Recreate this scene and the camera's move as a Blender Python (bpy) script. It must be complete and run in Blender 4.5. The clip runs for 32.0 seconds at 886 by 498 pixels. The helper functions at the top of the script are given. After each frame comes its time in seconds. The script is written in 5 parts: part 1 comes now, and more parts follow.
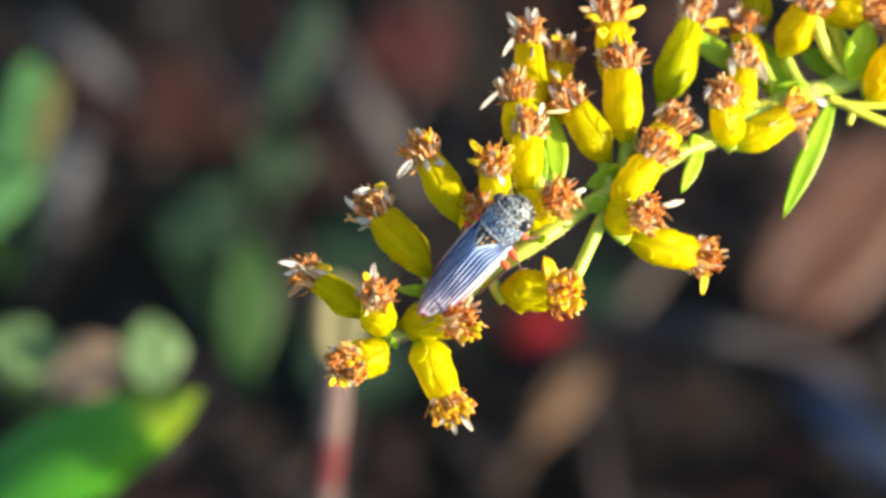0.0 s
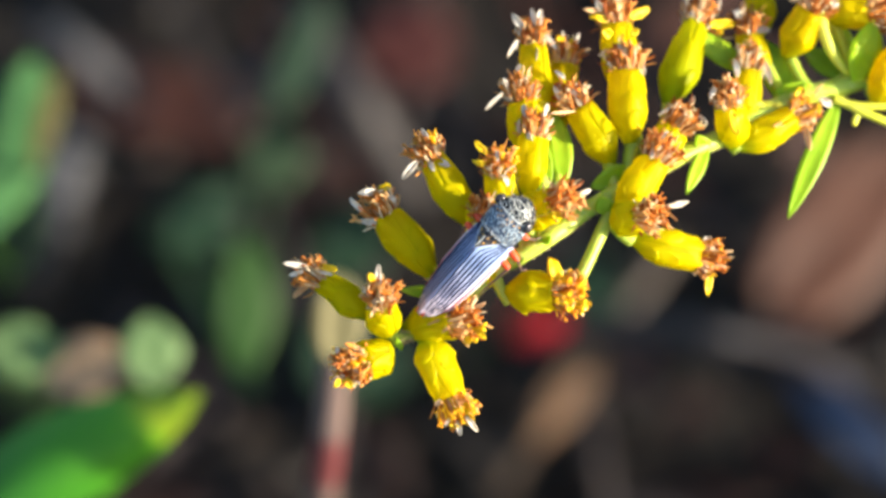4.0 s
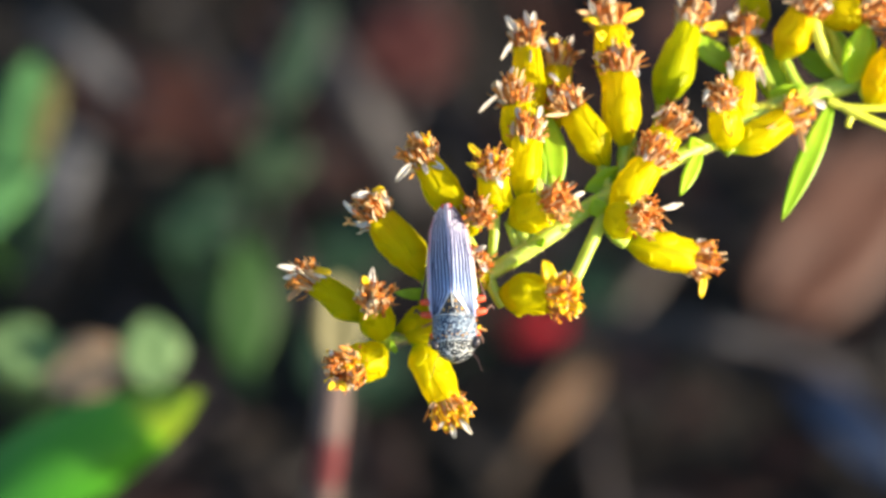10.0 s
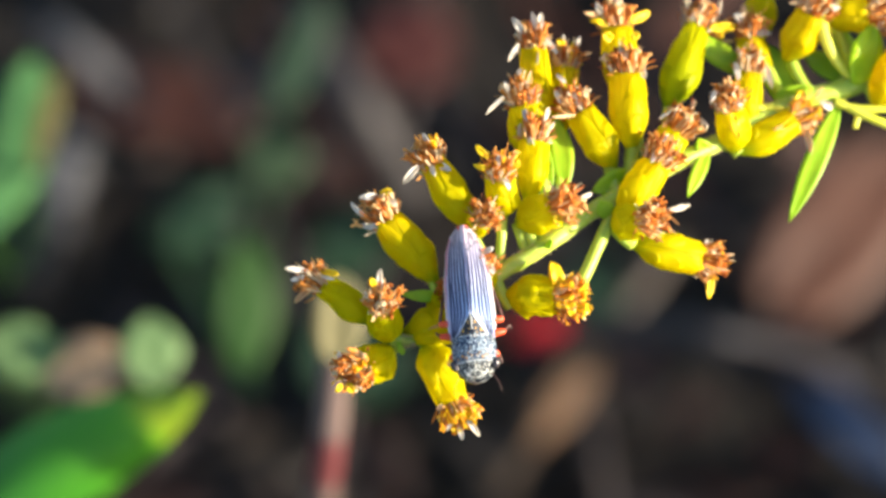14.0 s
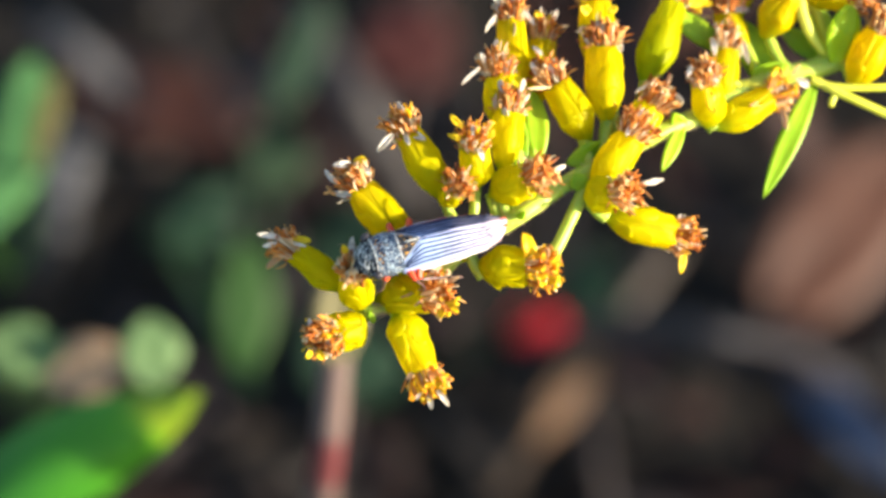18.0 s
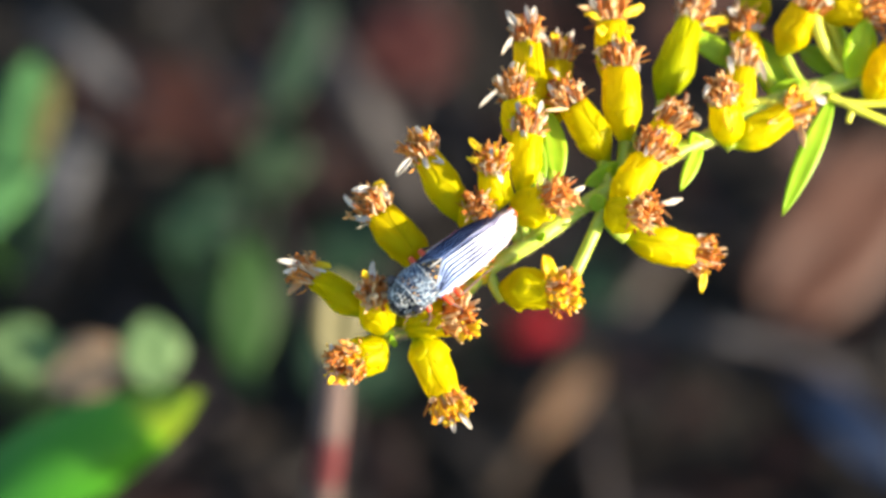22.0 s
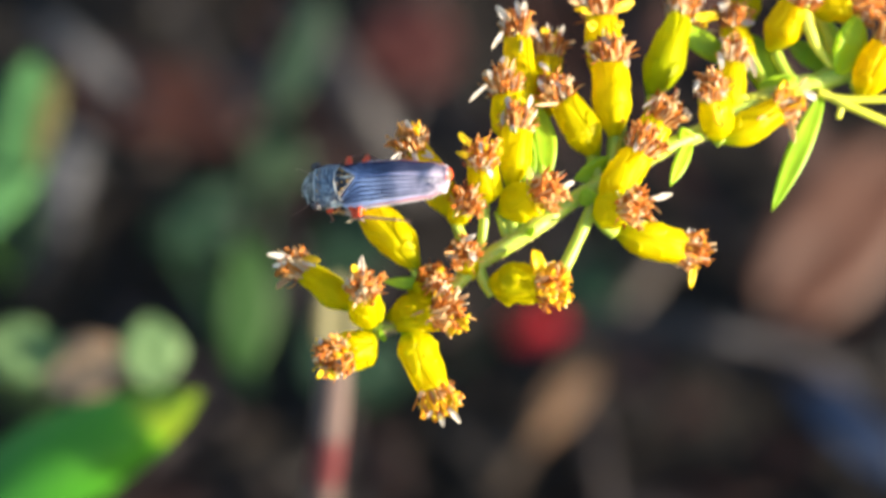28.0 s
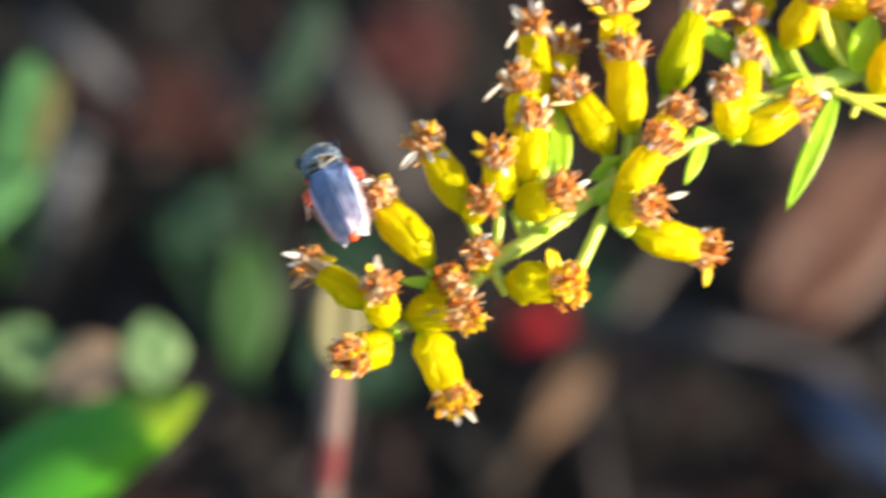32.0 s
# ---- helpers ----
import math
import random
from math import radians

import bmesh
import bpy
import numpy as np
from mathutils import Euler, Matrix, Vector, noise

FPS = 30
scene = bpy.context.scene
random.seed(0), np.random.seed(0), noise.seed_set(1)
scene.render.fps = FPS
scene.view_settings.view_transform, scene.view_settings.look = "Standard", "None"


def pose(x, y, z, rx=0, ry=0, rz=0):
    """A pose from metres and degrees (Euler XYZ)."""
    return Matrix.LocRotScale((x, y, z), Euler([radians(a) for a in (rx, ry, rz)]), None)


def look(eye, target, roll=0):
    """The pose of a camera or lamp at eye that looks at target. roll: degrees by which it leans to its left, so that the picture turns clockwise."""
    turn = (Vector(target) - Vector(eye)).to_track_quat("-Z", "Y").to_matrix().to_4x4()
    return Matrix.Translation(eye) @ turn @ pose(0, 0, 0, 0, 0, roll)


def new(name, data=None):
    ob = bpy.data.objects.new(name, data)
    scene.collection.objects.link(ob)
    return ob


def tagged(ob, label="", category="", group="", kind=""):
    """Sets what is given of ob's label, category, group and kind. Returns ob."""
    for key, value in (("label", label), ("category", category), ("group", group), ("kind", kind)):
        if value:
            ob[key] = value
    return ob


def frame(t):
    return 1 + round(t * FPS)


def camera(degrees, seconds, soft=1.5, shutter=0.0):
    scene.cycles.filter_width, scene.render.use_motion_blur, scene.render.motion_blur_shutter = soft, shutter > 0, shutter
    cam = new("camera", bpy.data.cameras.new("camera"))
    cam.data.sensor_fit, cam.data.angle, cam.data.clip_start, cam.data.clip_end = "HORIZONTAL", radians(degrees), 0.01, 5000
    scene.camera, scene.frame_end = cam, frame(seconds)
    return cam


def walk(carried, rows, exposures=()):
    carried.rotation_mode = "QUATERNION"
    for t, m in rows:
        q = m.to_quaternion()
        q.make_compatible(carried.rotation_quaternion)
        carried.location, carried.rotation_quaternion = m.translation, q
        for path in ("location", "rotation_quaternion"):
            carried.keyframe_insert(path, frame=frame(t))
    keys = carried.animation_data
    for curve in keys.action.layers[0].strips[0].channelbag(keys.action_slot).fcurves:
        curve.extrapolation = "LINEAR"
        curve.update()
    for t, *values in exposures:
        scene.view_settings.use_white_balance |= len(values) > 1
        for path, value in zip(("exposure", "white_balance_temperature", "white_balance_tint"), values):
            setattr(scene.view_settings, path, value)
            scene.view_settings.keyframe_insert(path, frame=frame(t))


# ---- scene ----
# A striped leafhopper on a withering goldenrod spray, macro view from above, wind in the plant.
U = 2.8e-5          # plan unit of the spray: 0.028 mm
TALL = 0.24         # height of the spray's middle above the ground
DOWN = 62.0         # how far the view is tilted down
FAR = 0.2509        # from the lens to the spray's plane
SPRAY = pose(0, 0, TALL, 90 - DOWN)   # axes of the spray: x right, y up the view, z to the viewer

# ---- camera ----
cam = camera(10.0, 32.0, soft=3.2, shutter=0.5)
EYE = SPRAY @ pose(0, 0, FAR)
walk(cam, [(0.0, EYE), (32.0, EYE)], exposures=[(0.0, 1.38), (7.0, 1.38), (14.0, 1.42), (20.0, 1.45), (27.0, 1.49), (32.0, 1.51)])
cam.data.dof.use_dof = True
cam.data.dof.focus_distance = FAR - 0.0012
cam.data.dof.aperture_fstop = 38.0

# ---- light ----
SUN = (SPRAY.to_3x3() @ Vector((0.89, -0.05, 0.33))).normalized()   # towards the sun
ELEV = math.asin(SUN.z)
AZIM = math.atan2(SUN.x, SUN.y)
world = bpy.data.worlds.new("sky")
scene.world = world
world.use_nodes = True
wn = world.node_tree
sky = wn.nodes.new("ShaderNodeTexSky")
sky.sky_type, sky.sun_disc, sky.sun_elevation, sky.sun_rotation = "NISHITA", False, ELEV, AZIM
wn.links.new(sky.outputs[0], wn.nodes["Background"].inputs[0])
wn.nodes["Background"].inputs[1].default_value = 0.115
sun = new("sun", bpy.data.lights.new("sun", "SUN"))
sun.data.energy, sun.data.angle, sun.data.color = 5.0, radians(0.53), (1.0, 0.885, 0.72)
sun.matrix_world = look(SUN * 2, (0, 0, 0))


# ---- materials ----
def mat(name, stops, scale=3000.0, rough=0.5, bump=0.0, by="noise", detail=4.0, spec=0.4, sss=0.0, thin=0.0,
        coat=0.0, sheen=0.34, fine=0.0, stretch=(1, 1, 1), depth=2e-5):
    """A procedural surface: a colour ramp over noise, the piece's own chance value or its height, with fine relief."""
    m = bpy.data.materials.new(name)
    m.use_nodes = True
    t = m.node_tree
    b = t.nodes["Principled BSDF"]
    co = t.nodes.new("ShaderNodeTexCoord")
    mp = t.nodes.new("ShaderNodeMapping")
    mp.inputs["Scale"].default_value = stretch
    t.links.new(co.outputs["Object"], mp.inputs[0])
    n = t.nodes.new("ShaderNodeTexNoise")
    n.inputs["Scale"].default_value, n.inputs["Detail"].default_value = scale, detail
    t.links.new(mp.outputs[0], n.inputs["Vector"])
    r = t.nodes.new("ShaderNodeValToRGB")
    r.color_ramp.elements[0].position, r.color_ramp.elements[0].color = stops[0][0], (*stops[0][1], 1)
    r.color_ramp.elements[1].position, r.color_ramp.elements[1].color = stops[-1][0], (*stops[-1][1], 1)
    for p, c in stops[1:-1]:
        r.color_ramp.elements.new(p).color = (*c, 1)
    if by == "noise":
        t.links.new(n.outputs[0], r.inputs[0])
    else:
        if by == "island":
            base = t.nodes.new("ShaderNodeNewGeometry").outputs["Random Per Island"]
        elif by == "chance":
            base = t.nodes.new("ShaderNodeObjectInfo").outputs["Random"]
        else:                       # along one axis of the piece, metres to ramp
            sep = t.nodes.new("ShaderNodeSeparateXYZ")
            t.links.new(co.outputs["Object"], sep.inputs[0])
            mul = t.nodes.new("ShaderNodeMath")
            mul.operation = "MULTIPLY"
            mul.inputs[1].default_value = float(by[1:])
            t.links.new(sep.outputs["XYZ".index(by[0].upper())], mul.inputs[0])
            base = mul.outputs[0]
        mix = t.nodes.new("ShaderNodeMath")
        mix.operation = "MULTIPLY_ADD"
        mix.inputs[1].default_value = 0.35
        t.links.new(n.outputs[0], mix.inputs[0])
        sub = t.nodes.new("ShaderNodeMath")
        sub.operation = "SUBTRACT"
        sub.inputs[1].default_value = 0.175
        t.links.new(base, sub.inputs[0])
        t.links.new(sub.outputs[0], mix.inputs[2])
        t.links.new(mix.outputs[0], r.inputs[0])
    t.links.new(r.outputs[0], b.inputs["Base Color"])
    b.inputs["Roughness"].default_value = rough
    b.inputs["Specular IOR Level"].default_value = spec
    b.inputs["Coat Weight"].default_value = coat
    b.inputs["Coat Roughness"].default_value = sheen
    if sss:
        b.inputs["Subsurface Weight"].default_value = sss
        b.inputs["Subsurface Radius"].default_value = (1.0, 0.8, 0.15)
        b.inputs["Subsurface Scale"].default_value = 0.0008
    if bump:
        n2 = t.nodes.new("ShaderNodeTexNoise")
        n2.inputs["Scale"].default_value, n2.inputs["Detail"].default_value = fine or scale * 4, 3
        t.links.new(mp.outputs[0], n2.inputs["Vector"])
        bp = t.nodes.new("ShaderNodeBump")
        bp.inputs["Strength"].default_value, bp.inputs["Distance"].default_value = bump, depth
        t.links.new(n2.outputs[0], bp.inputs["Height"])
        t.links.new(bp.outputs[0], b.inputs["Normal"])
    if thin:                        # light through a thin leaf
        tr = t.nodes.new("ShaderNodeBsdfTranslucent")
        t.links.new(r.outputs[0], tr.inputs[0])
        ms = t.nodes.new("ShaderNodeMixShader")
        ms.inputs[0].default_value = thin
        t.links.new(b.outputs[0], ms.inputs[1])
        t.links.new(tr.outputs[0], ms.inputs[2])
        t.links.new(ms.outputs[0], t.nodes["Material Output"].inputs[0])
    return m


def speckled(name, ground_colour, dot_colour, rare_colour, size, cover):
    """Dark horn with pale spots, a few of them orange."""
    m = bpy.data.materials.new(name)
    m.use_nodes = True
    t = m.node_tree
    b = t.nodes["Principled BSDF"]
    co = t.nodes.new("ShaderNodeTexCoord")
    v = t.nodes.new("ShaderNodeTexVoronoi")
    v.inputs["Scale"].default_value = size
    t.links.new(co.outputs["Object"], v.inputs["Vector"])
    r = t.nodes.new("ShaderNodeValToRGB")
    r.color_ramp.elements[0].position, r.color_ramp.elements[0].color = cover, (1, 1, 1, 1)
    r.color_ramp.elements[1].position, r.color_ramp.elements[1].color = cover + 0.07, (0, 0, 0, 1)
    t.links.new(v.outputs["Distance"], r.inputs[0])
    sep = t.nodes.new("ShaderNodeSeparateColor")
    t.links.new(v.outputs["Color"], sep.inputs[0])
    pick = t.nodes.new("ShaderNodeValToRGB")
    pick.color_ramp.interpolation = "CONSTANT"
    pick.color_ramp.elements[0].color = (*dot_colour, 1)
    pick.color_ramp.elements[1].position, pick.color_ramp.elements[1].color = 0.88, (*rare_colour, 1)
    t.links.new(sep.outputs[0], pick.inputs[0])
    mx = t.nodes.new("ShaderNodeMix")
    mx.data_type = "RGBA"
    t.links.new(r.outputs[0], mx.inputs[0])
    mx.inputs[6].default_value = (*ground_colour, 1)
    t.links.new(pick.outputs[0], mx.inputs[7])
    t.links.new(mx.outputs[2], b.inputs["Base Color"])
    b.inputs["Roughness"].default_value = 0.5
    b.inputs["Specular IOR Level"].default_value = 0.3
    b.inputs["Coat Weight"].default_value, b.inputs["Coat Roughness"].default_value = 0.06, 0.3
    bp = t.nodes.new("ShaderNodeBump")
    bp.inputs["Strength"].default_value, bp.inputs["Distance"].default_value = 0.6, 2e-5
    t.links.new(r.outputs[0], bp.inputs["Height"])
    t.links.new(bp.outputs[0], b.inputs["Normal"])
    return m


YELLOW = [(0.0, (0.42, 0.58, 0.02)), (0.08, (0.64, 0.70, 0.010)), (0.22, (0.87, 0.83, 0.002)), (0.85, (0.91, 0.83, 0.001)), (1.0, (0.92, 0.80, 0.003))]
LEMON = [(0.0, (0.34, 0.54, 0.02)), (0.3, (0.68, 0.74, 0.008)), (1.0, (0.82, 0.80, 0.003))]
GOLDEN = [(0.0, (0.66, 0.68, 0.01)), (0.3, (0.92, 0.83, 0.002)), (1.0, (0.96, 0.80, 0.002))]
M_INVOL = mat("involucre_yellow", YELLOW, scale=1500, rough=0.42, bump=0.2, by="z300", thin=0.78, fine=3500, spec=0.2)
M_BRACT = mat("bract_yellow", YELLOW, scale=2000, rough=0.40, bump=0.2, by="z300", thin=0.78, fine=4500, stretch=(1, 1, 0.4), spec=0.2)
M_LINVOL = mat("involucre_lemon", LEMON, scale=1500, rough=0.42, bump=0.2, by="z300", thin=0.78, fine=3500, spec=0.2)
M_GINVOL = mat("involucre_golden", GOLDEN, scale=1500, rough=0.42, bump=0.2, by="z300", thin=0.78, fine=3500, spec=0.2)
M_FLORET = mat("withered_floret", [(0.0, (0.42, 0.11, 0.014)), (0.2, (0.72, 0.24, 0.026)), (0.48, (0.86, 0.37, 0.06)), (0.68, (0.88, 0.53, 0.18)), (0.84, (0.90, 0.66, 0.34)), (1.0, (0.91, 0.80, 0.58))],
               scale=4000, rough=0.45, bump=0.5, by="chance", fine=9000, thin=0.35)
M_PAPPUS = mat("pappus_hair", [(0.2, (0.74, 0.52, 0.26)), (0.8, (0.88, 0.76, 0.54))], scale=4000, rough=0.5, thin=0.3)
M_CLUMP = mat("withered_strip", [(0.0, (0.38, 0.10, 0.014)), (0.3, (0.76, 0.27, 0.035)), (0.6, (0.87, 0.44, 0.10)), (0.84, (0.89, 0.64, 0.32)), (1.0, (0.90, 0.80, 0.58))],
              scale=3500, rough=0.45, bump=0.5, by="chance", fine=9000, thin=0.35)
M_TANRAY = mat("tan_petal", [(0.0, (0.50, 0.22, 0.06)), (0.5, (0.72, 0.42, 0.16)), (1.0, (0.84, 0.62, 0.36))], scale=2500, rough=0.5, by="chance", thin=0.3, bump=0.4)
M_GOLD = mat("golden_floret", [(0.0, (0.86, 0.36, 0.02)), (0.4, (0.95, 0.56, 0.01)), (1.0, (0.97, 0.76, 0.02))], scale=3500, rough=0.40, bump=0.4, by="chance", fine=9000, thin=0.4)
M_YPETAL = mat("yellow_petal", [(0.2, (0.90, 0.58, 0.0)), (0.8, (0.95, 0.74, 0.01))], scale=2500, rough=0.45, thin=0.3, bump=0.2)
M_DRY = mat("bleached_petal_glint", [(0.28, (0.50, 0.34, 0.18)), (0.42, (0.78, 0.68, 0.52)), (0.7, (0.90, 0.86, 0.77))], scale=3200, rough=0.5, thin=0.3, bump=0.5)
M_STEM = mat("spray_stem", [(0.25, (0.32, 0.48, 0.03)), (0.75, (0.50, 0.60, 0.10))], scale=900, rough=0.42, bump=0.5, fine=6000, sss=0.25)
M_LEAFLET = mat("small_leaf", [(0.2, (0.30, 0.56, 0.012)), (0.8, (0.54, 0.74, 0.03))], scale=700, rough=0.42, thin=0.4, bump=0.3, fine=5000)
# small leaf again, its lime brightened to carry sunlight
M_LIME = mat("sunlit_lime_leaf", [(0.2, (0.48, 0.74, 0.012)), (0.8, (0.66, 0.84, 0.02))], scale=700, rough=0.42, thin=0.45, bump=0.3, fine=5000)
M_YSTEM = mat("yellow_stalk", [(0.2, (0.58, 0.62, 0.03)), (0.8, (0.78, 0.76, 0.10))], scale=900, rough=0.42, bump=0.4, fine=6000, sss=0.2)
# small leaf again, with shade put into its greens
M_LEAFSHADE = mat("shaded_leaflet", [(0.2, (0.30, 0.57, 0.02)), (0.8, (0.48, 0.70, 0.03))], scale=700, rough=0.42, thin=0.4, bump=0.3, fine=5000)
M_WING = mat("wing_lavender", [(0.0, (0.322, 0.442, 0.754)), (0.12, (0.405, 0.488, 0.754)), (0.35, (0.469, 0.497, 0.727)), (0.62, (0.524, 0.497, 0.672)), (0.78, (0.524, 0.46, 0.57)), (1.0, (0.552, 0.423, 0.488))],
             scale=900, rough=0.45, spec=0.6, bump=0.25, fine=9000, coat=0.3, sheen=0.36, stretch=(0.4, 1, 1), by="x-250")
M_VEIN = mat("wing_vein", [(0.2, (0.008, 0.012, 0.035)), (0.8, (0.02, 0.028, 0.075))], scale=3000, rough=0.5, spec=0.2, coat=0.1, sheen=0.42)
M_EDGE = mat("pale_margin", [(0.2, (0.62, 0.60, 0.62)), (0.8, (0.80, 0.76, 0.74))], scale=3000, rough=0.4)
M_HORN = speckled("speckled_head", (0.010, 0.014, 0.022), (0.66, 0.70, 0.66), (0.70, 0.62, 0.40), 8500, 0.23)
M_PRON = speckled("speckled_pronotum", (0.010, 0.026, 0.070), (0.46, 0.58, 0.66), (0.55, 0.52, 0.42), 10500, 0.37)
M_SCUT = speckled("spotted_scutellum", (0.016, 0.020, 0.032), (0.40, 0.42, 0.40), (0.60, 0.36, 0.10), 7000, 0.16)
M_SPOT = mat("orange_spot", [(0.2, (0.72, 0.30, 0.03)), (0.8, (0.84, 0.52, 0.10))], scale=4000, rough=0.45)
M_EYE = mat("eye_dark", [(0.3, (0.02, 0.02, 0.025)), (0.7, (0.06, 0.05, 0.05))], scale=9000, rough=0.15, spec=0.6)
M_RED = mat("leg_red", [(0.2, (0.62, 0.04, 0.015)), (0.8, (0.82, 0.13, 0.035))], scale=3000, rough=0.35, sss=0.15)
M_COSTA = mat("red_streak", [(0.2, (0.55, 0.05, 0.07)), (0.8, (0.64, 0.16, 0.18))], scale=2500, rough=0.4)
M_SHIN = mat("leg_dark", [(0.2, (0.05, 0.03, 0.03)), (0.8, (0.22, 0.12, 0.10))], scale=5000, rough=0.4)
M_DOT = mat("pale_dot", [(0.2, (0.62, 0.66, 0.62)), (0.8, (0.80, 0.80, 0.72))], scale=3000, rough=0.45)
M_LINE = mat("pale_line", [(0.2, (0.66, 0.66, 0.60)), (0.8, (0.80, 0.80, 0.74))], scale=3000, rough=0.4)
# near-black soil: the plants' shade is put into its colour
M_SOIL = mat("shaded_soil", [(0.25, (0.0034, 0.00238, 0.0017)), (0.5, (0.00681, 0.00477, 0.0034)), (0.75, (0.0164, 0.0102, 0.00749))], scale=60, rough=0.9, bump=0.8, fine=400, depth=0.004, detail=6)
# litter browns and greys, darkened to carry the shade they lie in
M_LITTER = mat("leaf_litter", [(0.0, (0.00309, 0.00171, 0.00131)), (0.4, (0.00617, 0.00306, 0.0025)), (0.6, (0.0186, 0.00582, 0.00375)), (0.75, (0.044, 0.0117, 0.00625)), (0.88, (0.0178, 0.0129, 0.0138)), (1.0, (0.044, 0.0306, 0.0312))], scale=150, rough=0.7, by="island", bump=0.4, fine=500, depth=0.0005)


def plain(name, a, b2, scale=60, rough=0.6, thin=0.0, fine=600):
    return mat(name, [(0.25, a), (0.75, b2)], scale=scale, rough=rough, thin=thin, bump=0.4, fine=fine, depth=0.0004)


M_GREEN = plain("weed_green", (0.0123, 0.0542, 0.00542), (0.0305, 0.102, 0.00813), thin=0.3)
M_TEAL = plain("weed_teal", (0.0501, 0.161, 0.0501), (0.0862, 0.244, 0.0696), thin=0.3)
M_BROAD = mat("broad_leaf", [(0.0, (0.0216, 0.139, 0.0254)), (0.5, (0.0439, 0.23, 0.0161)), (0.88, (0.0782, 0.311, 0.0139)), (0.96, (0.127, 0.345, 0.0139)), (1.0, (0.244, 0.369, 0.0161))], scale=300, rough=0.5, by="x53", thin=0.25, bump=0.4, fine=900, depth=0.0002)
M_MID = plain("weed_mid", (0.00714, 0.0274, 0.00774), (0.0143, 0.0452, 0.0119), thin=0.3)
M_FADED = plain("faded_margin", (0.085, 0.080, 0.018), (0.13, 0.115, 0.03), thin=0.2)
# deep weed green with the shade near the soil put into it
M_DEEP = plain("weed_deep_shaded", (0.0057, 0.0301, 0.0127), (0.0129, 0.0523, 0.0206), thin=0.3)
M_PALE = plain("weed_pale", (0.113, 0.206, 0.0773), (0.175, 0.289, 0.108), thin=0.3)
M_STRAW = plain("straw", (0.17, 0.15, 0.06), (0.23, 0.20, 0.09), thin=0.2)
M_CREAM = plain("cream_leaf", (0.345, 0.23, 0.144), (0.437, 0.299, 0.184), thin=0.2)
M_PINK = plain("dry_stalk", (0.108, 0.0684, 0.0576), (0.162, 0.113, 0.099))
M_WINE = plain("dry_stalk_wine", (0.095, 0.020, 0.023), (0.135, 0.035, 0.035))
M_SCARLET = plain("red_leaf", (0.497, 0.00745, 0.0223), (0.646, 0.0174, 0.0348), thin=0.2)
M_RUST = plain("rust_leaf", (0.0531, 0.0172, 0.00674), (0.0726, 0.0245, 0.0102))
M_MAROON = plain("maroon_leaf", (0.0514, 0.00969, 0.00673), (0.075, 0.0155, 0.00979))
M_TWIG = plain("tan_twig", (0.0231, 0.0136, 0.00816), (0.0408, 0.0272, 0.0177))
# sun on the tan twig, put into a brighter tan
M_TAN = plain("tan_leaf", (0.138, 0.0734, 0.0344), (0.184, 0.105, 0.0551))
M_ASH = plain("ash_twig", (0.030, 0.022, 0.021), (0.056, 0.043, 0.042))
M_SLATE = plain("slate_leaf", (0.0269, 0.043, 0.0843), (0.0421, 0.0655, 0.123))
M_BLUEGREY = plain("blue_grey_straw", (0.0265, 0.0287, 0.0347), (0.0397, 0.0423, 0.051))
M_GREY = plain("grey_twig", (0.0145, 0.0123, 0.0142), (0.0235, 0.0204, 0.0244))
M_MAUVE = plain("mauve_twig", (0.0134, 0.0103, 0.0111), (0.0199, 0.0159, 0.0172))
M_BROWN = plain("brown_leaf", (0.0411, 0.0113, 0.00536), (0.0635, 0.0185, 0.00918))


# ---- building helpers ----
def part(name, bm, material, parent=None, label="", m=None, smooth=True):
    """Link a bmesh (or a ready mesh) as one mesh object under a thing or a part."""
    if isinstance(bm, bmesh.types.BMesh):
        bmesh.ops.recalc_face_normals(bm, faces=bm.faces)
        me = bpy.data.meshes.new(name)
        bm.to_mesh(me)
        bm.free()
        me.polygons.foreach_set("use_smooth", [smooth] * len(me.polygons))
        me.materials.append(material)
    else:
        me = bm
    ob = new(name, me)
    ob.parent = parent
    if m is not None:
        ob.matrix_basis = m
    if label:
        ob["label"] = label
    return ob


def ready(name, bm, material, smooth=True):
    """A mesh that several alike pieces share."""
    bmesh.ops.recalc_face_normals(bm, faces=bm.faces)
    me = bpy.data.meshes.new(name)
    bm.to_mesh(me)
    bm.free()
    me.polygons.foreach_set("use_smooth", [smooth] * len(me.polygons))
    me.materials.append(material)
    return me


def spline(pts, n):
    """n + 1 points of a smooth line through pts."""
    pts = [Vector(p) for p in pts]
    out = []
    for i in range(n + 1):
        f = i / n * (len(pts) - 1)
        k = min(int(f), len(pts) - 2)
        f -= k
        a, b, c, d = pts[max(k - 1, 0)], pts[k], pts[k + 1], pts[min(k + 2, len(pts) - 1)]
        out.append(0.5 * (2 * b + (c - a) * f + (2 * a - 5 * b + 4 * c - d) * f * f + (3 * b - a - 3 * c + d) * f ** 3))
    return out


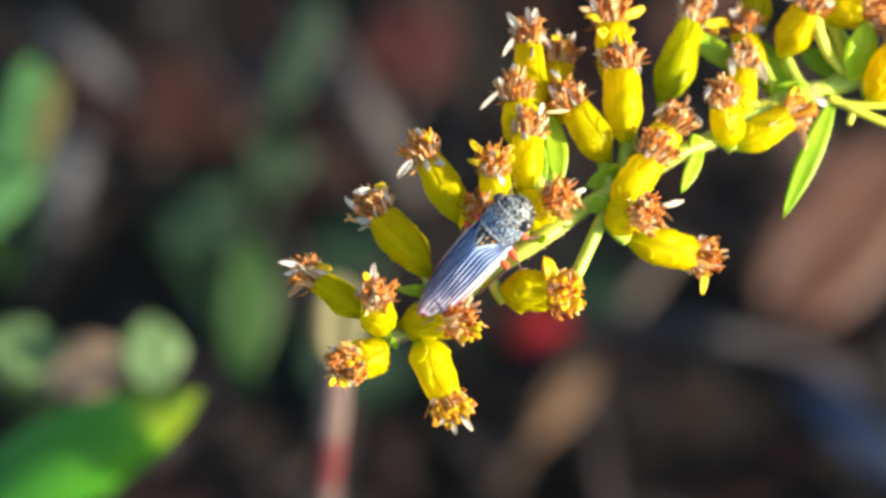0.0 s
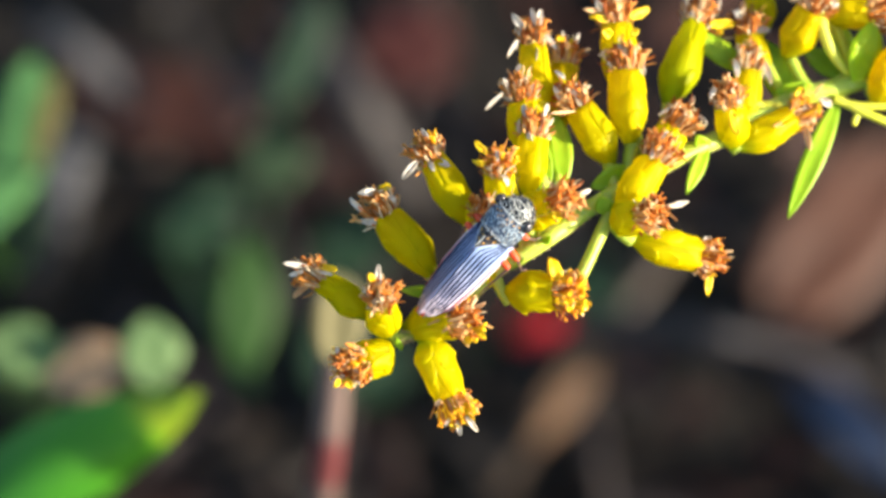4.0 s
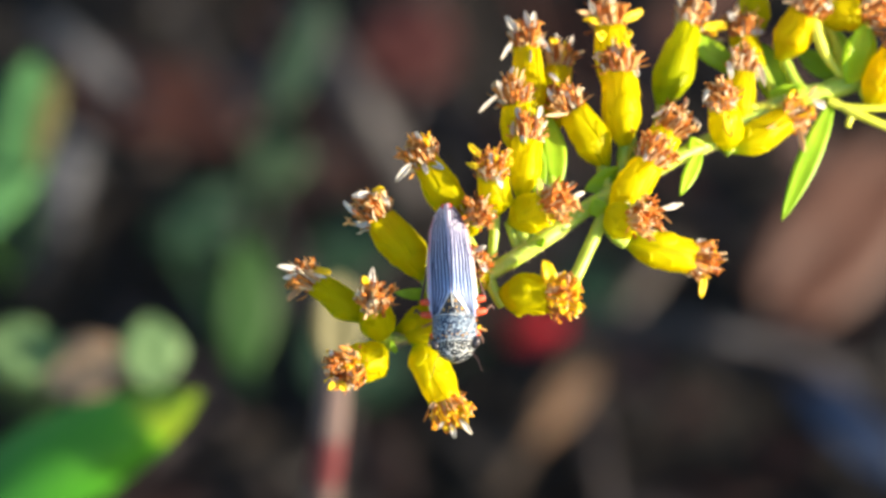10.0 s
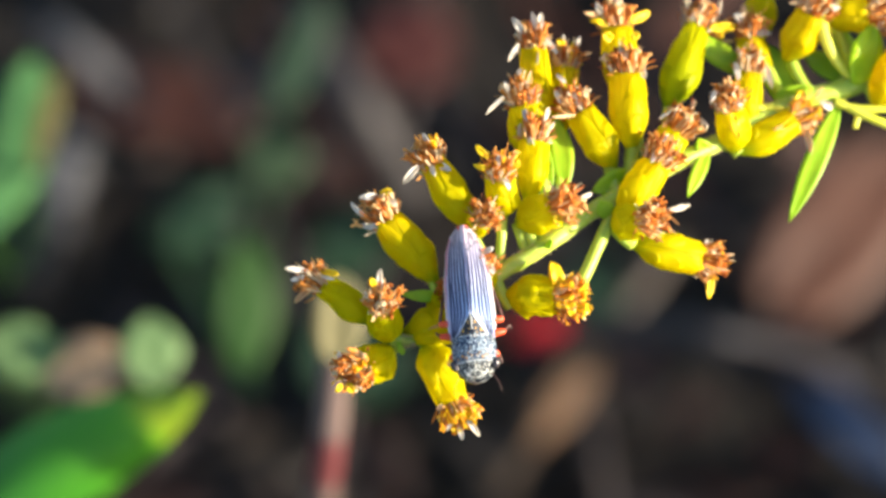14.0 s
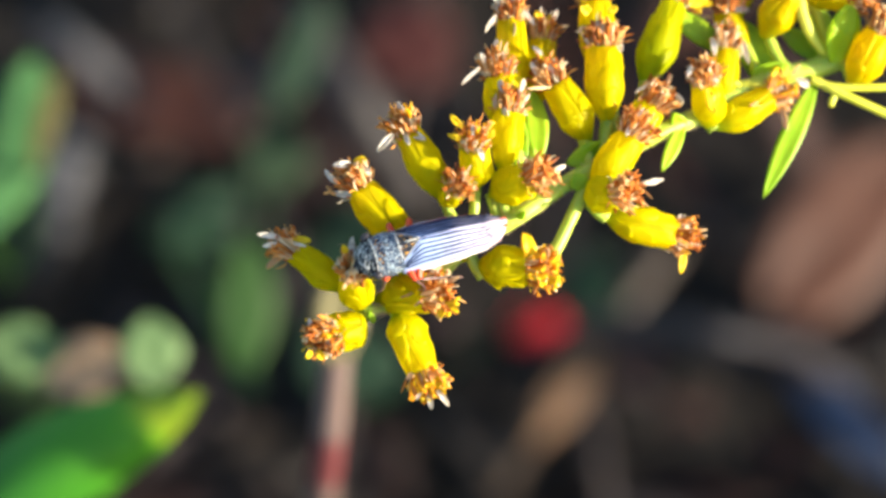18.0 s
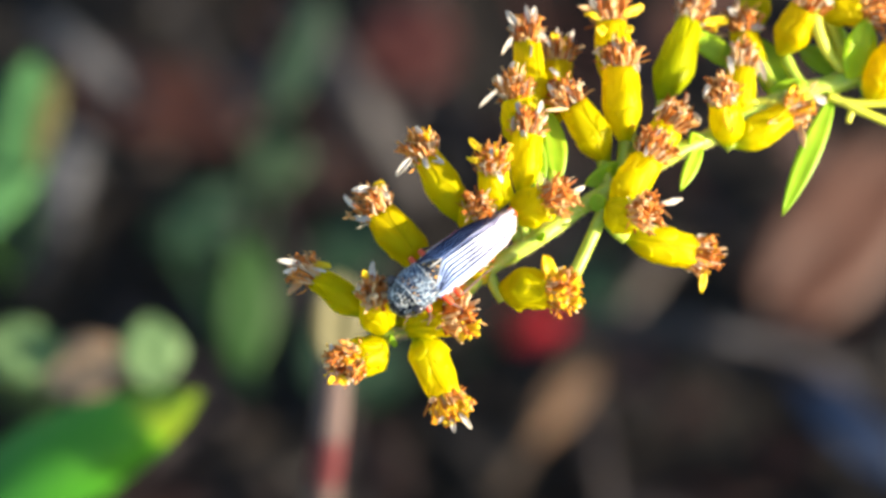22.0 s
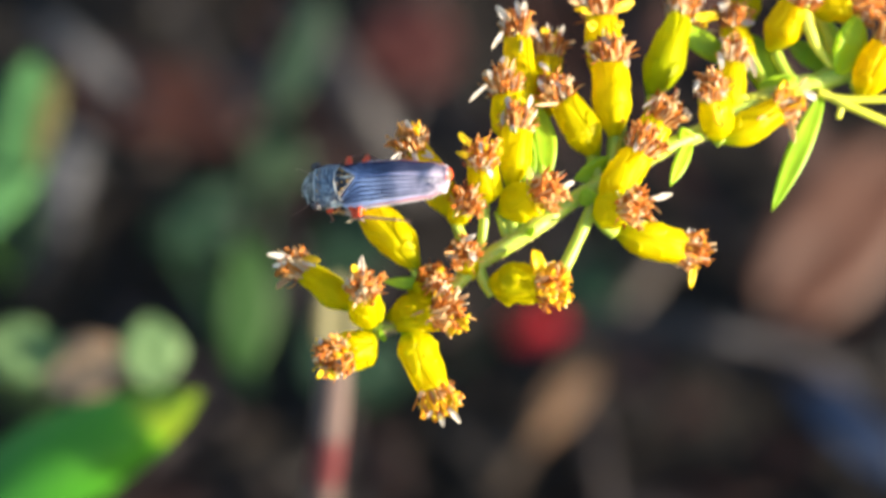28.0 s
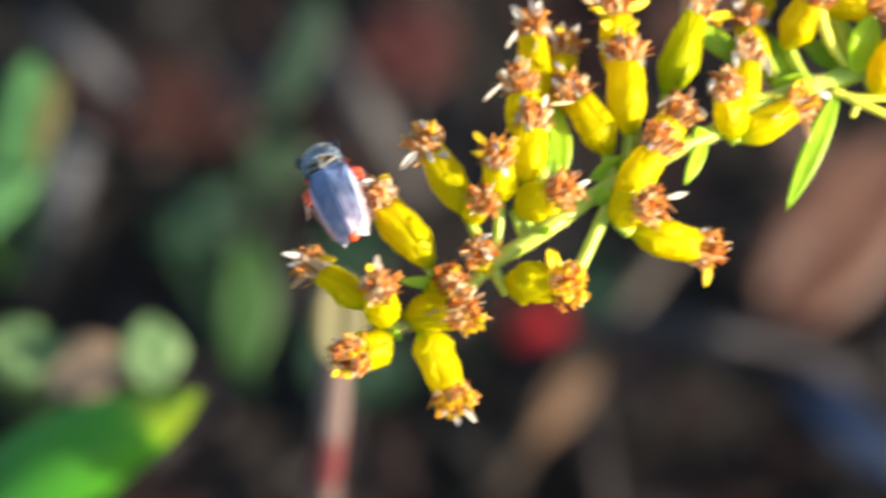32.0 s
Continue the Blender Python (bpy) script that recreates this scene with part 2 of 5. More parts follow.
def tube(pts, radii, seg=10, bm=None, lumps=0.0):
    """A rounded tube along pts; radii are spread evenly along it."""
    bm = bm or bmesh.new()
    side = None
    rings = []
    for i, p in enumerate(pts):
        d = (pts[min(i + 1, len(pts) - 1)] - pts[max(i - 1, 0)]).normalized()
        side = d.orthogonal() if side is None else side - d * side.dot(d)
        side.normalize()
        up = d.cross(side)
        f = i / (len(pts) - 1) * (len(radii) - 1)
        k = min(int(f), len(radii) - 2)
        r = radii[k] + (radii[k + 1] - radii[k]) * (f - k)
        ring = []
        for j in range(seg):
            a = j / seg * math.tau
            q = r * (1 + lumps * noise.noise(Vector((i * 0.7, j * 0.9, r * 1e4))))
            ring.append(bm.verts.new(p + side * (q * math.cos(a)) + up * (q * math.sin(a))))
        rings.append(ring)
    for a, b in zip(rings, rings[1:]):
        for j in range(seg):
            bm.faces.new((a[j], a[(j + 1) % seg], b[(j + 1) % seg], b[j]))
    bm.faces.new(rings[0][::-1])
    bm.faces.new(rings[-1])
    return bm


def blade(length, width, thick, curl=0.0, fold=0.0, blunt=1.0, twist=0.0, n=12, across=4, wave=0.0, bm=None, seed=0.0):
    """A leaf along +x with its face to +z: pointed ends, a folded midrib, curl downwards, real thickness."""
    bm = bm or bmesh.new()
    sheets = []
    for s in (1, -1):
        grid = []
        for i in range(n + 1):
            f = i / n
            w = width * 0.5 * max(0.02, math.sin(math.pi * min(1, (0.03 + 0.97 * f))) ** blunt)
            row = []
            for j in range(across + 1):
                c = 2 * j / across - 1
                y = c * w
                z = abs(c) * w * fold - curl * length * f * f + wave * width * noise.noise(Vector((f * 4, c * 1.5, seed))) + s * thick * 0.5
                tw = twist * f
                row.append(bm.verts.new((f * length, y * math.cos(tw) - z * math.sin(tw) * 0, z + y * math.sin(tw))))
            grid.append(row)
        for i in range(n):
            for j in range(across):
                q = (grid[i][j], grid[i + 1][j], grid[i + 1][j + 1], grid[i][j + 1])
                bm.faces.new(q if s > 0 else q[::-1])
        sheets.append(grid)
    a, b = sheets
    rim = [(i, 0) for i in range(n + 1)] + [(n, j) for j in range(1, across + 1)] + [(i, across) for i in range(n - 1, -1, -1)] + [(0, j) for j in range(across - 1, 0, -1)]
    for (i, j), (k, l) in zip(rim, rim[1:] + rim[:1]):
        bm.faces.new((a[i][j], a[k][l], b[k][l], b[i][j]))
    return bm


def aim(p, way, face=(0, 0, 1)):
    """A pose at p whose +x runs along way and whose +z leans to face."""
    x = Vector(way).normalized()
    y = Vector(face).cross(x)
    if y.length < 1e-6:
        y = x.orthogonal()
    y.normalize()
    z = x.cross(y)
    return Matrix.Translation(p) @ Matrix((x, y, z)).transposed().to_4x4()


def sp(x, y, z=0.0):
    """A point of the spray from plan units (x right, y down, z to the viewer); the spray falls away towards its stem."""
    drop = min(250.0, 0.45 * max(0.0, (x - 900) * 0.8 + (330 - y) * 0.6))
    k = 1 + drop * U / FAR
    return Vector(((x - 784) * U * k, (441 - y) * U * k, (z - drop) * U))


# ---- ground ----
bm = bmesh.new()
for i in range(41):
    for j in range(41):
        gx, gy = (i - 20) / 20, (j - 20) / 20
        x, y = math.copysign(abs(gx) ** 4 * 300, gx), math.copysign(abs(gy) ** 4 * 300, gy)
        bm.verts.new((x, y, 0.0))
bm.verts.ensure_lookup_table()
for i in range(40):
    for j in range(40):
        bm.faces.new([bm.verts[a * 41 + b] for a, b in ((i, j), (i + 1, j), (i + 1, j + 1), (i, j + 1))])
ground = tagged(part("ground", bm, M_SOIL), "soil under leaf litter, shade put into its dark colour", "ground", kind="structure")


def spot(x, y, depth=None, z=0.0):
    """A place behind the spray, in line with plan point (x, y): depth metres behind its plane, or at height z."""
    s, c = math.sin(radians(DOWN)), math.cos(radians(DOWN))
    v = (441 - y) * U
    if depth is None:
        depth = (TALL - z + v * c) / (s - v * c / FAR)
    k = 1 + depth / FAR
    return SPRAY @ Vector(((x - 784) * U * k, v * k, -depth))


# ---- goldenrod spray ----
BASE = SPRAY.inverted() @ Vector((0.115, 0.085, 0.0))     # where its stem leaves the ground, in the spray's axes
goldenrod = tagged(new("goldenrod"), "goldenrod spray with yellow heads and withered orange-brown florets", "wildflower")
goldenrod.matrix_basis = SPRAY @ Matrix.Translation(BASE)
HOME = Matrix.Translation(-BASE)
rnd = random.Random(7)

# main stem: tip of the spray, arching to the upper right, then down to the soil
line = spline([sp(700, 603, -10), sp(745, 592, -12), sp(800, 560, -14), sp(870, 490, -16), sp(960, 432, -18), sp(1060, 362, -20), sp(1180, 292, -22),
               sp(1290, 238, -26), sp(1400, 178, -30), sp(1520, 142, -40), sp(1760, 30, -120), sp(2300, -160, -700), SPRAY.inverted() @ Vector((0.075, 0.06, 0.16)),
               SPRAY.inverted() @ Vector((0.105, 0.08, 0.08)), BASE], 110)
part("stem", tube(line, [5 * U, 8 * U, 12 * U, 14 * U, 15 * U, 15 * U, 15 * U, 16 * U, 17 * U, 20 * U, 34 * U, 50 * U, 60 * U, 62 * U, 64 * U], 14, lumps=0.10), M_STEM, goldenrod,
     "pale green hairy main stem", m=HOME)


bm = bmesh.new()
for k in range(1800):
    i = rnd.randrange(2, 74)
    p = line[i].lerp(line[i + 1], rnd.random())
    way = (line[i + 1] - line[i]).normalized()
    side = way.orthogonal().normalized()
    side.rotate(Matrix.Rotation(rnd.uniform(0, math.tau), 3, way))
    q = p + side * (7.5 + 0.11 * i) * U
    tip = q + side * rnd.uniform(4, 10) * U + way * rnd.uniform(-6, 6) * U
    tube([q, q.lerp(tip, 0.5), tip], [0.7 * U, 0.5 * U, 0.2 * U], 3, bm)
tagged(part("stem_hair", bm, M_PAPPUS, goldenrod, "short pale hairs on the stem", m=HOME), kind="stuff")


def pedicel(pts, r0, r1, name="pedicel", material=None):
    part(name, tube(spline(pts, 10), [r0 * U, r1 * U], 8, lumps=0.08), material or M_STEM, goldenrod, m=HOME)


# florets and petals that all heads share, along +z, about 1 mm long
FLORETS = []
for k in range(7):           # spent disc florets: a narrow tube that widens to a ragged, curled mouth
    bm = bmesh.new()
    lean = 0.16 * (k - 3)
    tall = 0.00100 + 0.00009 * (k % 4)
    pts = spline([(0, 0, 0), (0.00005 * lean, 0.00003 * (k % 2), tall * 0.35), (0.00016 * lean, 0.00005, tall * 0.75), (0.00034 * lean, 0.00010 - 0.00005 * (k % 3), tall)], 7)
    tube(pts, [0.00004, 0.00005, 0.00006, 0.00009, 0.00010], 7, bm, lumps=0.9)
    tip = pts[-1]
    for j in range(4):
        ang = j * math.tau / 4 + k * 0.7
        d = Vector((math.cos(ang), math.sin(ang), 0))
        reach = 0.00010 + 0.00005 * ((j * 3 + k) % 3)
        fall = (0.9, 0.2, -0.5)[(j + k) % 3]
        tube([tip + d * (0.00005 + reach * f) + Vector((0, 0, reach * (0.55 * f - fall * f * f))) for f in (0, 0.35, 0.7, 1.0)], [0.00006, 0.00007, 0.00006, 0.00003], 5, bm, lumps=0.8)
    FLORETS.append(ready("floret", bm, M_FLORET))
GOLDS = []
for shape in FLORETS[:5]:
    me = shape.copy()
    me.materials[0] = M_GOLD
    GOLDS.append(me)
CRUMPLES = []
for k in range(6):           # crumpled corolla lobes
    w = (0.000085, 0.00007, 0.00009, 0.000075, 0.0001, 0.000065)[k]
    CRUMPLES.append(ready("floret", tube(spline([(0, 0, -w * 2.2), (w * 0.5, w * 0.25 * (k - 2), -w * 0.7), (-w * 0.3, -w * 0.4, w * 0.6), (w * 0.7, w * 0.25 * k, w * 2.2)], 7),
                                         [w * 0.4, w * 0.8, w * 0.6, w, w * 0.35], 6, lumps=1.3), M_FLORET))
SHREDS = []
for k in range(5):           # shrivelled, twisted strips of old rays
    bm = blade(0.00092 + 0.00010 * k, 0.00019 + 0.00003 * (k % 2), 0.000045, curl=(0.25, -0.3, 0.5, -0.15, 0.1)[k], fold=(0.8, -0.7, 0.6, 0.9, -0.5)[k], blunt=0.35, n=8, across=2, twist=(0.8, -1.1, 0.5, 1.4, -0.6)[k], wave=0.5, seed=k)
    bmesh.ops.rotate(bm, verts=bm.verts, cent=(0, 0, 0), matrix=Matrix.Rotation(radians(-90), 3, "Y"))
    SHREDS.append(ready("shred", bm, M_CLUMP))


bm = bmesh.new()
hair = random.Random(3)
for k in range(64):
    a, q = hair.uniform(0, math.tau), 0.00050 * math.sqrt(hair.random())
    foot = Vector((q * math.cos(a), q * math.sin(a), 0))
    tip = Vector((foot.x * hair.uniform(1.3, 2.3), foot.y * hair.uniform(1.3, 2.3), hair.uniform(0.0006, 0.0011)))
    tube([foot, foot.lerp(tip, 0.5) * 1.02, tip], [0.000024, 0.000018, 0.000010], 4, bm)
PAPPUS = ready("pappus", bm, M_PAPPUS)


def ray(body, back, a, b, width, kind):
    """A ray petal of a head from a to b (points of the spray): curled along its length, with its edges rolled up."""
    size = (b - a).length
    bend = rnd.uniform(-0.32, 0.32)
    m, name, label = {"w": (M_DRY, "dry_petal", "bleached curled petal, on two heads also sunlit bracts"), "t": (M_TANRAY, "dry_petal", "tan withered petal"), "y": (M_YPETAL, "yellow_petal", "bright yellow petal")}[kind]
    bm = blade(size, width * (0.8 if kind != "y" else 1.0) * U, 4.5 * U, curl=bend, fold=1.1 if kind != "y" else 0.5, blunt=0.5 if kind != "y" else 0.4, twist=rnd.uniform(-0.9, 0.9), n=12, across=4, wave=0.28, seed=size * 1e5)
    part(name, bm, m, body, label, m=back @ aim(a, b - a, (rnd.uniform(-0.4, 0.4), rnd.uniform(-0.4, 0.4), 1)))


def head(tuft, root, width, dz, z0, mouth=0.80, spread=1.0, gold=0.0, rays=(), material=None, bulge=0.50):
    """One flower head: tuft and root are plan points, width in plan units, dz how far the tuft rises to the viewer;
    mouth is the width at the top, rays are petals and painted glints (x0, y0, x1, y1, width, kind) in plan units."""
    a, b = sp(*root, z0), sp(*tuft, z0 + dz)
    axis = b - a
    full = axis.length
    axis.normalize()
    r = width * 0.47 * U
    long = max(full - 26 * U, r * 1.5)
    # x of aim() runs along the head; turn so that +z does
    m = HOME @ aim(a, axis, (0.3, 0.2, 1)) @ pose(0, 0, 0, 0, 90, 0) @ pose(0, 0, 0, 0, 0, rnd.uniform(0, 360))
    sway_x, sway_y = rnd.uniform(-0.08, 0.08) * r, rnd.uniform(-0.08, 0.08) * r
    seed = rnd.uniform(0, 50)

    def skin(f, ang, out=0.0):
        rise = 0.20 + 0.80 * math.sin(min(1, f / bulge) * math.pi / 2) ** 1.1
        girth = rise - (1 - mouth) * max(0, (f - bulge) / (1 - bulge)) ** 1.5
        q = r * girth * (1 + 0.13 * noise.noise(Vector((math.cos(ang) * 1.1, math.sin(ang) * 1.1, f * 2.6 + seed))) + 0.10 * noise.noise(Vector((math.cos(ang) * 2.4, math.sin(ang) * 2.4, f * 6 + seed)))) + out
        arch = math.sin(f * math.pi)
        return Vector((q * math.cos(ang) + sway_x * arch * 2, q * math.sin(ang) + sway_y * arch * 2, f * long))

    bm = bmesh.new()
    rings = [[bm.verts.new(skin(i / 14, j / 28 * math.tau)) for j in range(28)] for i in range(15)]
    for p, q in zip(rings, rings[1:]):
        for j in range(28):
            bm.faces.new((p[j], p[(j + 1) % 28], q[(j + 1) % 28], q[j]))
    bm.faces.new(rings[0][::-1])
    bm.faces.new(rings[-1])
    body = part("flower_head", bm, material or M_INVOL, goldenrod, m=m)
    # overlapping bracts in three rings, pressed flat, their round tips standing a little proud
    for ring, (f0, f1, count) in enumerate(((0.02, 0.46, 3), (0.14, 0.74, 4), (0.34, 1.02, 6))):
        turn = rnd.uniform(0, 6)
        for k in range(count):
            mid = turn + k * math.tau / count + rnd.uniform(-0.15, 0.15)
            half = (0.80, 0.74, 0.54)[ring]
            top = f1 + rnd.uniform(-0.07, 0.06)
            flare = rnd.uniform(0.02, 0.10)
            bm = bmesh.new()
            grid = {}
            for s in (0, 1):
                for i in range(9):
                    g = i / 8
                    f = f0 + (top - f0) * g
                    w = half * (1 - 0.18 * g) * math.sqrt(max(0.03, 1 - g ** 5))
                    for j in range(7):
                        c = j / 3 - 1
                        lift = (0.008 + 0.020 * (1 - c * c) * (0.4 + 0.6 * g) + flare * g ** 5 * (1 - 0.5 * c * c)) * r
                        grid[s, i, j] = bm.verts.new(skin(min(f, 1.06), mid + c * w, lift if s else -0.015 * r))
            for i in range(8):
                for j in range(6):
                    bm.faces.new((grid[1, i, j], grid[1, i, j + 1], grid[1, i + 1, j + 1], grid[1, i + 1, j]))
                bm.faces.new((grid[0, i, 0], grid[1, i, 0], grid[1, i + 1, 0], grid[0, i + 1, 0]))
                bm.faces.new((grid[0, i, 6], grid[0, i + 1, 6], grid[1, i + 1, 6], grid[1, i, 6]))
            for j in range(6):
                bm.faces.new((grid[0, 8, j], grid[1, 8, j], grid[1, 8, j + 1], grid[0, 8, j + 1]))
            part("bract", bm, M_BRACT if not material else material, body)
    # the withered tuft: a dense middle of spent florets, strips fanning outwards
    size = (0.42 + 0.5 * width / 66) * spread
    rim = r * mouth
    part("pappus", PAPPUS, None, body, "cream pappus bristles", m=Matrix.Translation((0, 0, long * 0.92)) @ Matrix.Diagonal((size * 1.05, size * 1.05, size, 1)))
    tall = 52 * U * spread
    for k in range(34):
        q = math.sqrt((k + 0.5) / 34) * rim * 0.86
        ang = k * 2.399963 + rnd.uniform(-0.25, 0.25)
        tilt = 27 * (q / rim) ** 1.2 + rnd.uniform(-11, 11)
        s = size * rnd.uniform(0.80, 1.22) * (1.12 - 0.30 * (q / rim) ** 2)
        if rnd.random() < gold:
            shape = GOLDS[k % 5]
        elif k % 4 == 2:
            shape = SHREDS[rnd.randrange(5)]
        else:
            shape = FLORETS[rnd.randrange(7)]
        p = Vector((q * math.cos(ang), q * math.sin(ang), long - rnd.uniform(0.02, 0.25) * rim))
        part("floret", shape, None, body, m=Matrix.Translation(p) @ pose(0, 0, 0, 0, 0, math.degrees(ang)) @ pose(0, 0, 0, 0, tilt, 0) @ pose(0, 0, 0, 0, 0, rnd.uniform(0, 360)) @ Matrix.Diagonal((s, s, s, 1)))
    for k in range(54):
        ang = k * 2.399963 + rnd.uniform(-0.4, 0.4)
        up = 1 - 1.08 * (k + 0.5) / 54
        shell = rnd.uniform(0.72, 1.04)
        out = (rim + 5 * U) * shell * math.sqrt(max(0.0, 1 - up * up)) * rnd.uniform(0.9, 1.08)
        p = Vector((out * math.cos(ang), out * math.sin(ang), long + up * tall * shell))
        tilt = math.degrees(math.acos(max(-1, up))) * 0.6 + rnd.uniform(-40, 40)
        s = size * rnd.uniform(0.65, 1.2)
        if rnd.random() < gold:
            shape = GOLDS[k % 5]
            s *= 0.4
        elif k % 2:
            shape = SHREDS[rnd.randrange(5)]
            s *= 0.55
        else:
            shape = CRUMPLES[rnd.randrange(6)]
        part("floret", shape, None, body, m=Matrix.Translation(p) @ pose(0, 0, 0, 0, 0, math.degrees(ang)) @ pose(0, 0, 0, 0, tilt, 0) @ pose(0, 0, 0, 0, 0, rnd.uniform(0, 360)) @ Matrix.Diagonal((s, s, s, 1)))
    back = m.inverted() @ HOME
    for x0, y0, x1, y1, w, kind in rays:
        top = z0 + dz + rnd.uniform(4, 16)
        ray(body, back, sp(x0, y0, top), sp(x1, y1, top + rnd.uniform(-4, 12)), w, kind)
    return body


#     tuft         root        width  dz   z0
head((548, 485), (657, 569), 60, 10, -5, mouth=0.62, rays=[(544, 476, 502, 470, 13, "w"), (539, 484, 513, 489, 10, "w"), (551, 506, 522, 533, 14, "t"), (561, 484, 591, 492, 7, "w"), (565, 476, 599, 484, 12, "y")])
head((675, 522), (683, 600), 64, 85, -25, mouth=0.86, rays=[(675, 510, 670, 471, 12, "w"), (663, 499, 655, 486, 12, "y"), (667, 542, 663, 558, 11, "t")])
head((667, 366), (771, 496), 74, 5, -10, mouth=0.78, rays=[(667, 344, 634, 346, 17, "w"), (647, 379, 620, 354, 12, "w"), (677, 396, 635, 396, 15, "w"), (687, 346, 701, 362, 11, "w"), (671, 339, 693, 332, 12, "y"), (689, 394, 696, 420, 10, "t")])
# third and fourth rays are white strips painting the highlight on its bracts
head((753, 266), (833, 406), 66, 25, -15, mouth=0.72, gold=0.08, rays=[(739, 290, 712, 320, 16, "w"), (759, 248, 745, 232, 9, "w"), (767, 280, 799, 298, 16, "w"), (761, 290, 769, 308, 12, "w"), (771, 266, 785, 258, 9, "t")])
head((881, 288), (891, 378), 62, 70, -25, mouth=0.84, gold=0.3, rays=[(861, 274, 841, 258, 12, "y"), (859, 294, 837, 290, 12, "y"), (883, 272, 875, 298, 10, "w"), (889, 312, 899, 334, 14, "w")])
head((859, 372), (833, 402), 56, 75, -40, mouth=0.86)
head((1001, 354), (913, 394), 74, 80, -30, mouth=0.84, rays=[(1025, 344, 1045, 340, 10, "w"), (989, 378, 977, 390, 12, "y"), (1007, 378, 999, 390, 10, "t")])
# white rays here paint sunlit bracts at the mouth
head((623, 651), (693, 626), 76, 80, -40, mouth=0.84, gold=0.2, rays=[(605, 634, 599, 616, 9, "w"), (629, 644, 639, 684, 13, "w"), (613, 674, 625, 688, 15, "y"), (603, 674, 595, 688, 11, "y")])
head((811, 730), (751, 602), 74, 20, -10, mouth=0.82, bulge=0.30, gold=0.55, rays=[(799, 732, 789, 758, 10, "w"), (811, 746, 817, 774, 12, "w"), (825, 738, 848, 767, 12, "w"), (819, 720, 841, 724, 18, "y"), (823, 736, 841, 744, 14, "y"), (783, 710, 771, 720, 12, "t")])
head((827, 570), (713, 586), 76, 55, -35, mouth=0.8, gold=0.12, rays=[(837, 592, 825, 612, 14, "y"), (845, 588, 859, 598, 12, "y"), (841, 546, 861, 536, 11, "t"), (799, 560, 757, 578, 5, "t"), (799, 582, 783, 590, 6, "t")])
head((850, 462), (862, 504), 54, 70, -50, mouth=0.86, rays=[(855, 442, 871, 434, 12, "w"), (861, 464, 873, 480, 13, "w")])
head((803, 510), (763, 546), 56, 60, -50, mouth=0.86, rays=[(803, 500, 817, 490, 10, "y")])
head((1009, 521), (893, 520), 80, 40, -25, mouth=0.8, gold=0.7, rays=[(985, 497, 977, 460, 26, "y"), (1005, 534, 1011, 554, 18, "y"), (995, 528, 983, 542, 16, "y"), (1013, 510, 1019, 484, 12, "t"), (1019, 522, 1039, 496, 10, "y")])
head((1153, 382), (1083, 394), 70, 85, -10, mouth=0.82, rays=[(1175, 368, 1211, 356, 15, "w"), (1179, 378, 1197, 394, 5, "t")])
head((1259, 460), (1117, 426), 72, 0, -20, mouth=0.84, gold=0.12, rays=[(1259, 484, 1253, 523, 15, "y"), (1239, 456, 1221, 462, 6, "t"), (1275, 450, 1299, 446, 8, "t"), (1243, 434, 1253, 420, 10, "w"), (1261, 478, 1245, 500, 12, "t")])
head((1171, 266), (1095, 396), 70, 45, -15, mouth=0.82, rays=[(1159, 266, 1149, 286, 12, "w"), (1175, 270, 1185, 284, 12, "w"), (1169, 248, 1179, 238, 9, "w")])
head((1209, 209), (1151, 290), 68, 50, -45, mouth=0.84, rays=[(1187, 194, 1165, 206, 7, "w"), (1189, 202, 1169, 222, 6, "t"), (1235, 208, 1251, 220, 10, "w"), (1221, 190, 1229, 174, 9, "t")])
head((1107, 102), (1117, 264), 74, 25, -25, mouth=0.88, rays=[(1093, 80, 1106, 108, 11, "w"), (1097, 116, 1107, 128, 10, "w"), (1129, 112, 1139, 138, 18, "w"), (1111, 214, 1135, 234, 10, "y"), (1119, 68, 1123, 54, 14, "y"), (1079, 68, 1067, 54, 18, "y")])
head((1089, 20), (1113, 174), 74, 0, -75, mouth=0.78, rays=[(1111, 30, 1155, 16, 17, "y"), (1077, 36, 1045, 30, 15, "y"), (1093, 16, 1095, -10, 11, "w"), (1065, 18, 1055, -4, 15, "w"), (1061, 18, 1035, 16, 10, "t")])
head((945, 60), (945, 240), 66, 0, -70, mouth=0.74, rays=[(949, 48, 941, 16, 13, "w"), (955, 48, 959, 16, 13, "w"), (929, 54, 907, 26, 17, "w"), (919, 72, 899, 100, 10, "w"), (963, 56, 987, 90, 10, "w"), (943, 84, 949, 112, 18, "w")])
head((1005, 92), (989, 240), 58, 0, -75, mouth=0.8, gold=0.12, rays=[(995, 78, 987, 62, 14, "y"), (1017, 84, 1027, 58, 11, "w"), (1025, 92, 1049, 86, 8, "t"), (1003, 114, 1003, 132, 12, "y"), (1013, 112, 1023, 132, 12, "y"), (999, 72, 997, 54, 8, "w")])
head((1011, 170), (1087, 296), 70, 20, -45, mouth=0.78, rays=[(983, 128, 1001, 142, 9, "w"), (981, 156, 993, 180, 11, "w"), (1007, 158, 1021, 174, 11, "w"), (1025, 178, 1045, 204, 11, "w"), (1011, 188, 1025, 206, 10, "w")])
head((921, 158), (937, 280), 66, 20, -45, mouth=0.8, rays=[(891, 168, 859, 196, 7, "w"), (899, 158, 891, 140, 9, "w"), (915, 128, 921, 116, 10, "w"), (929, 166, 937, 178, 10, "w")])
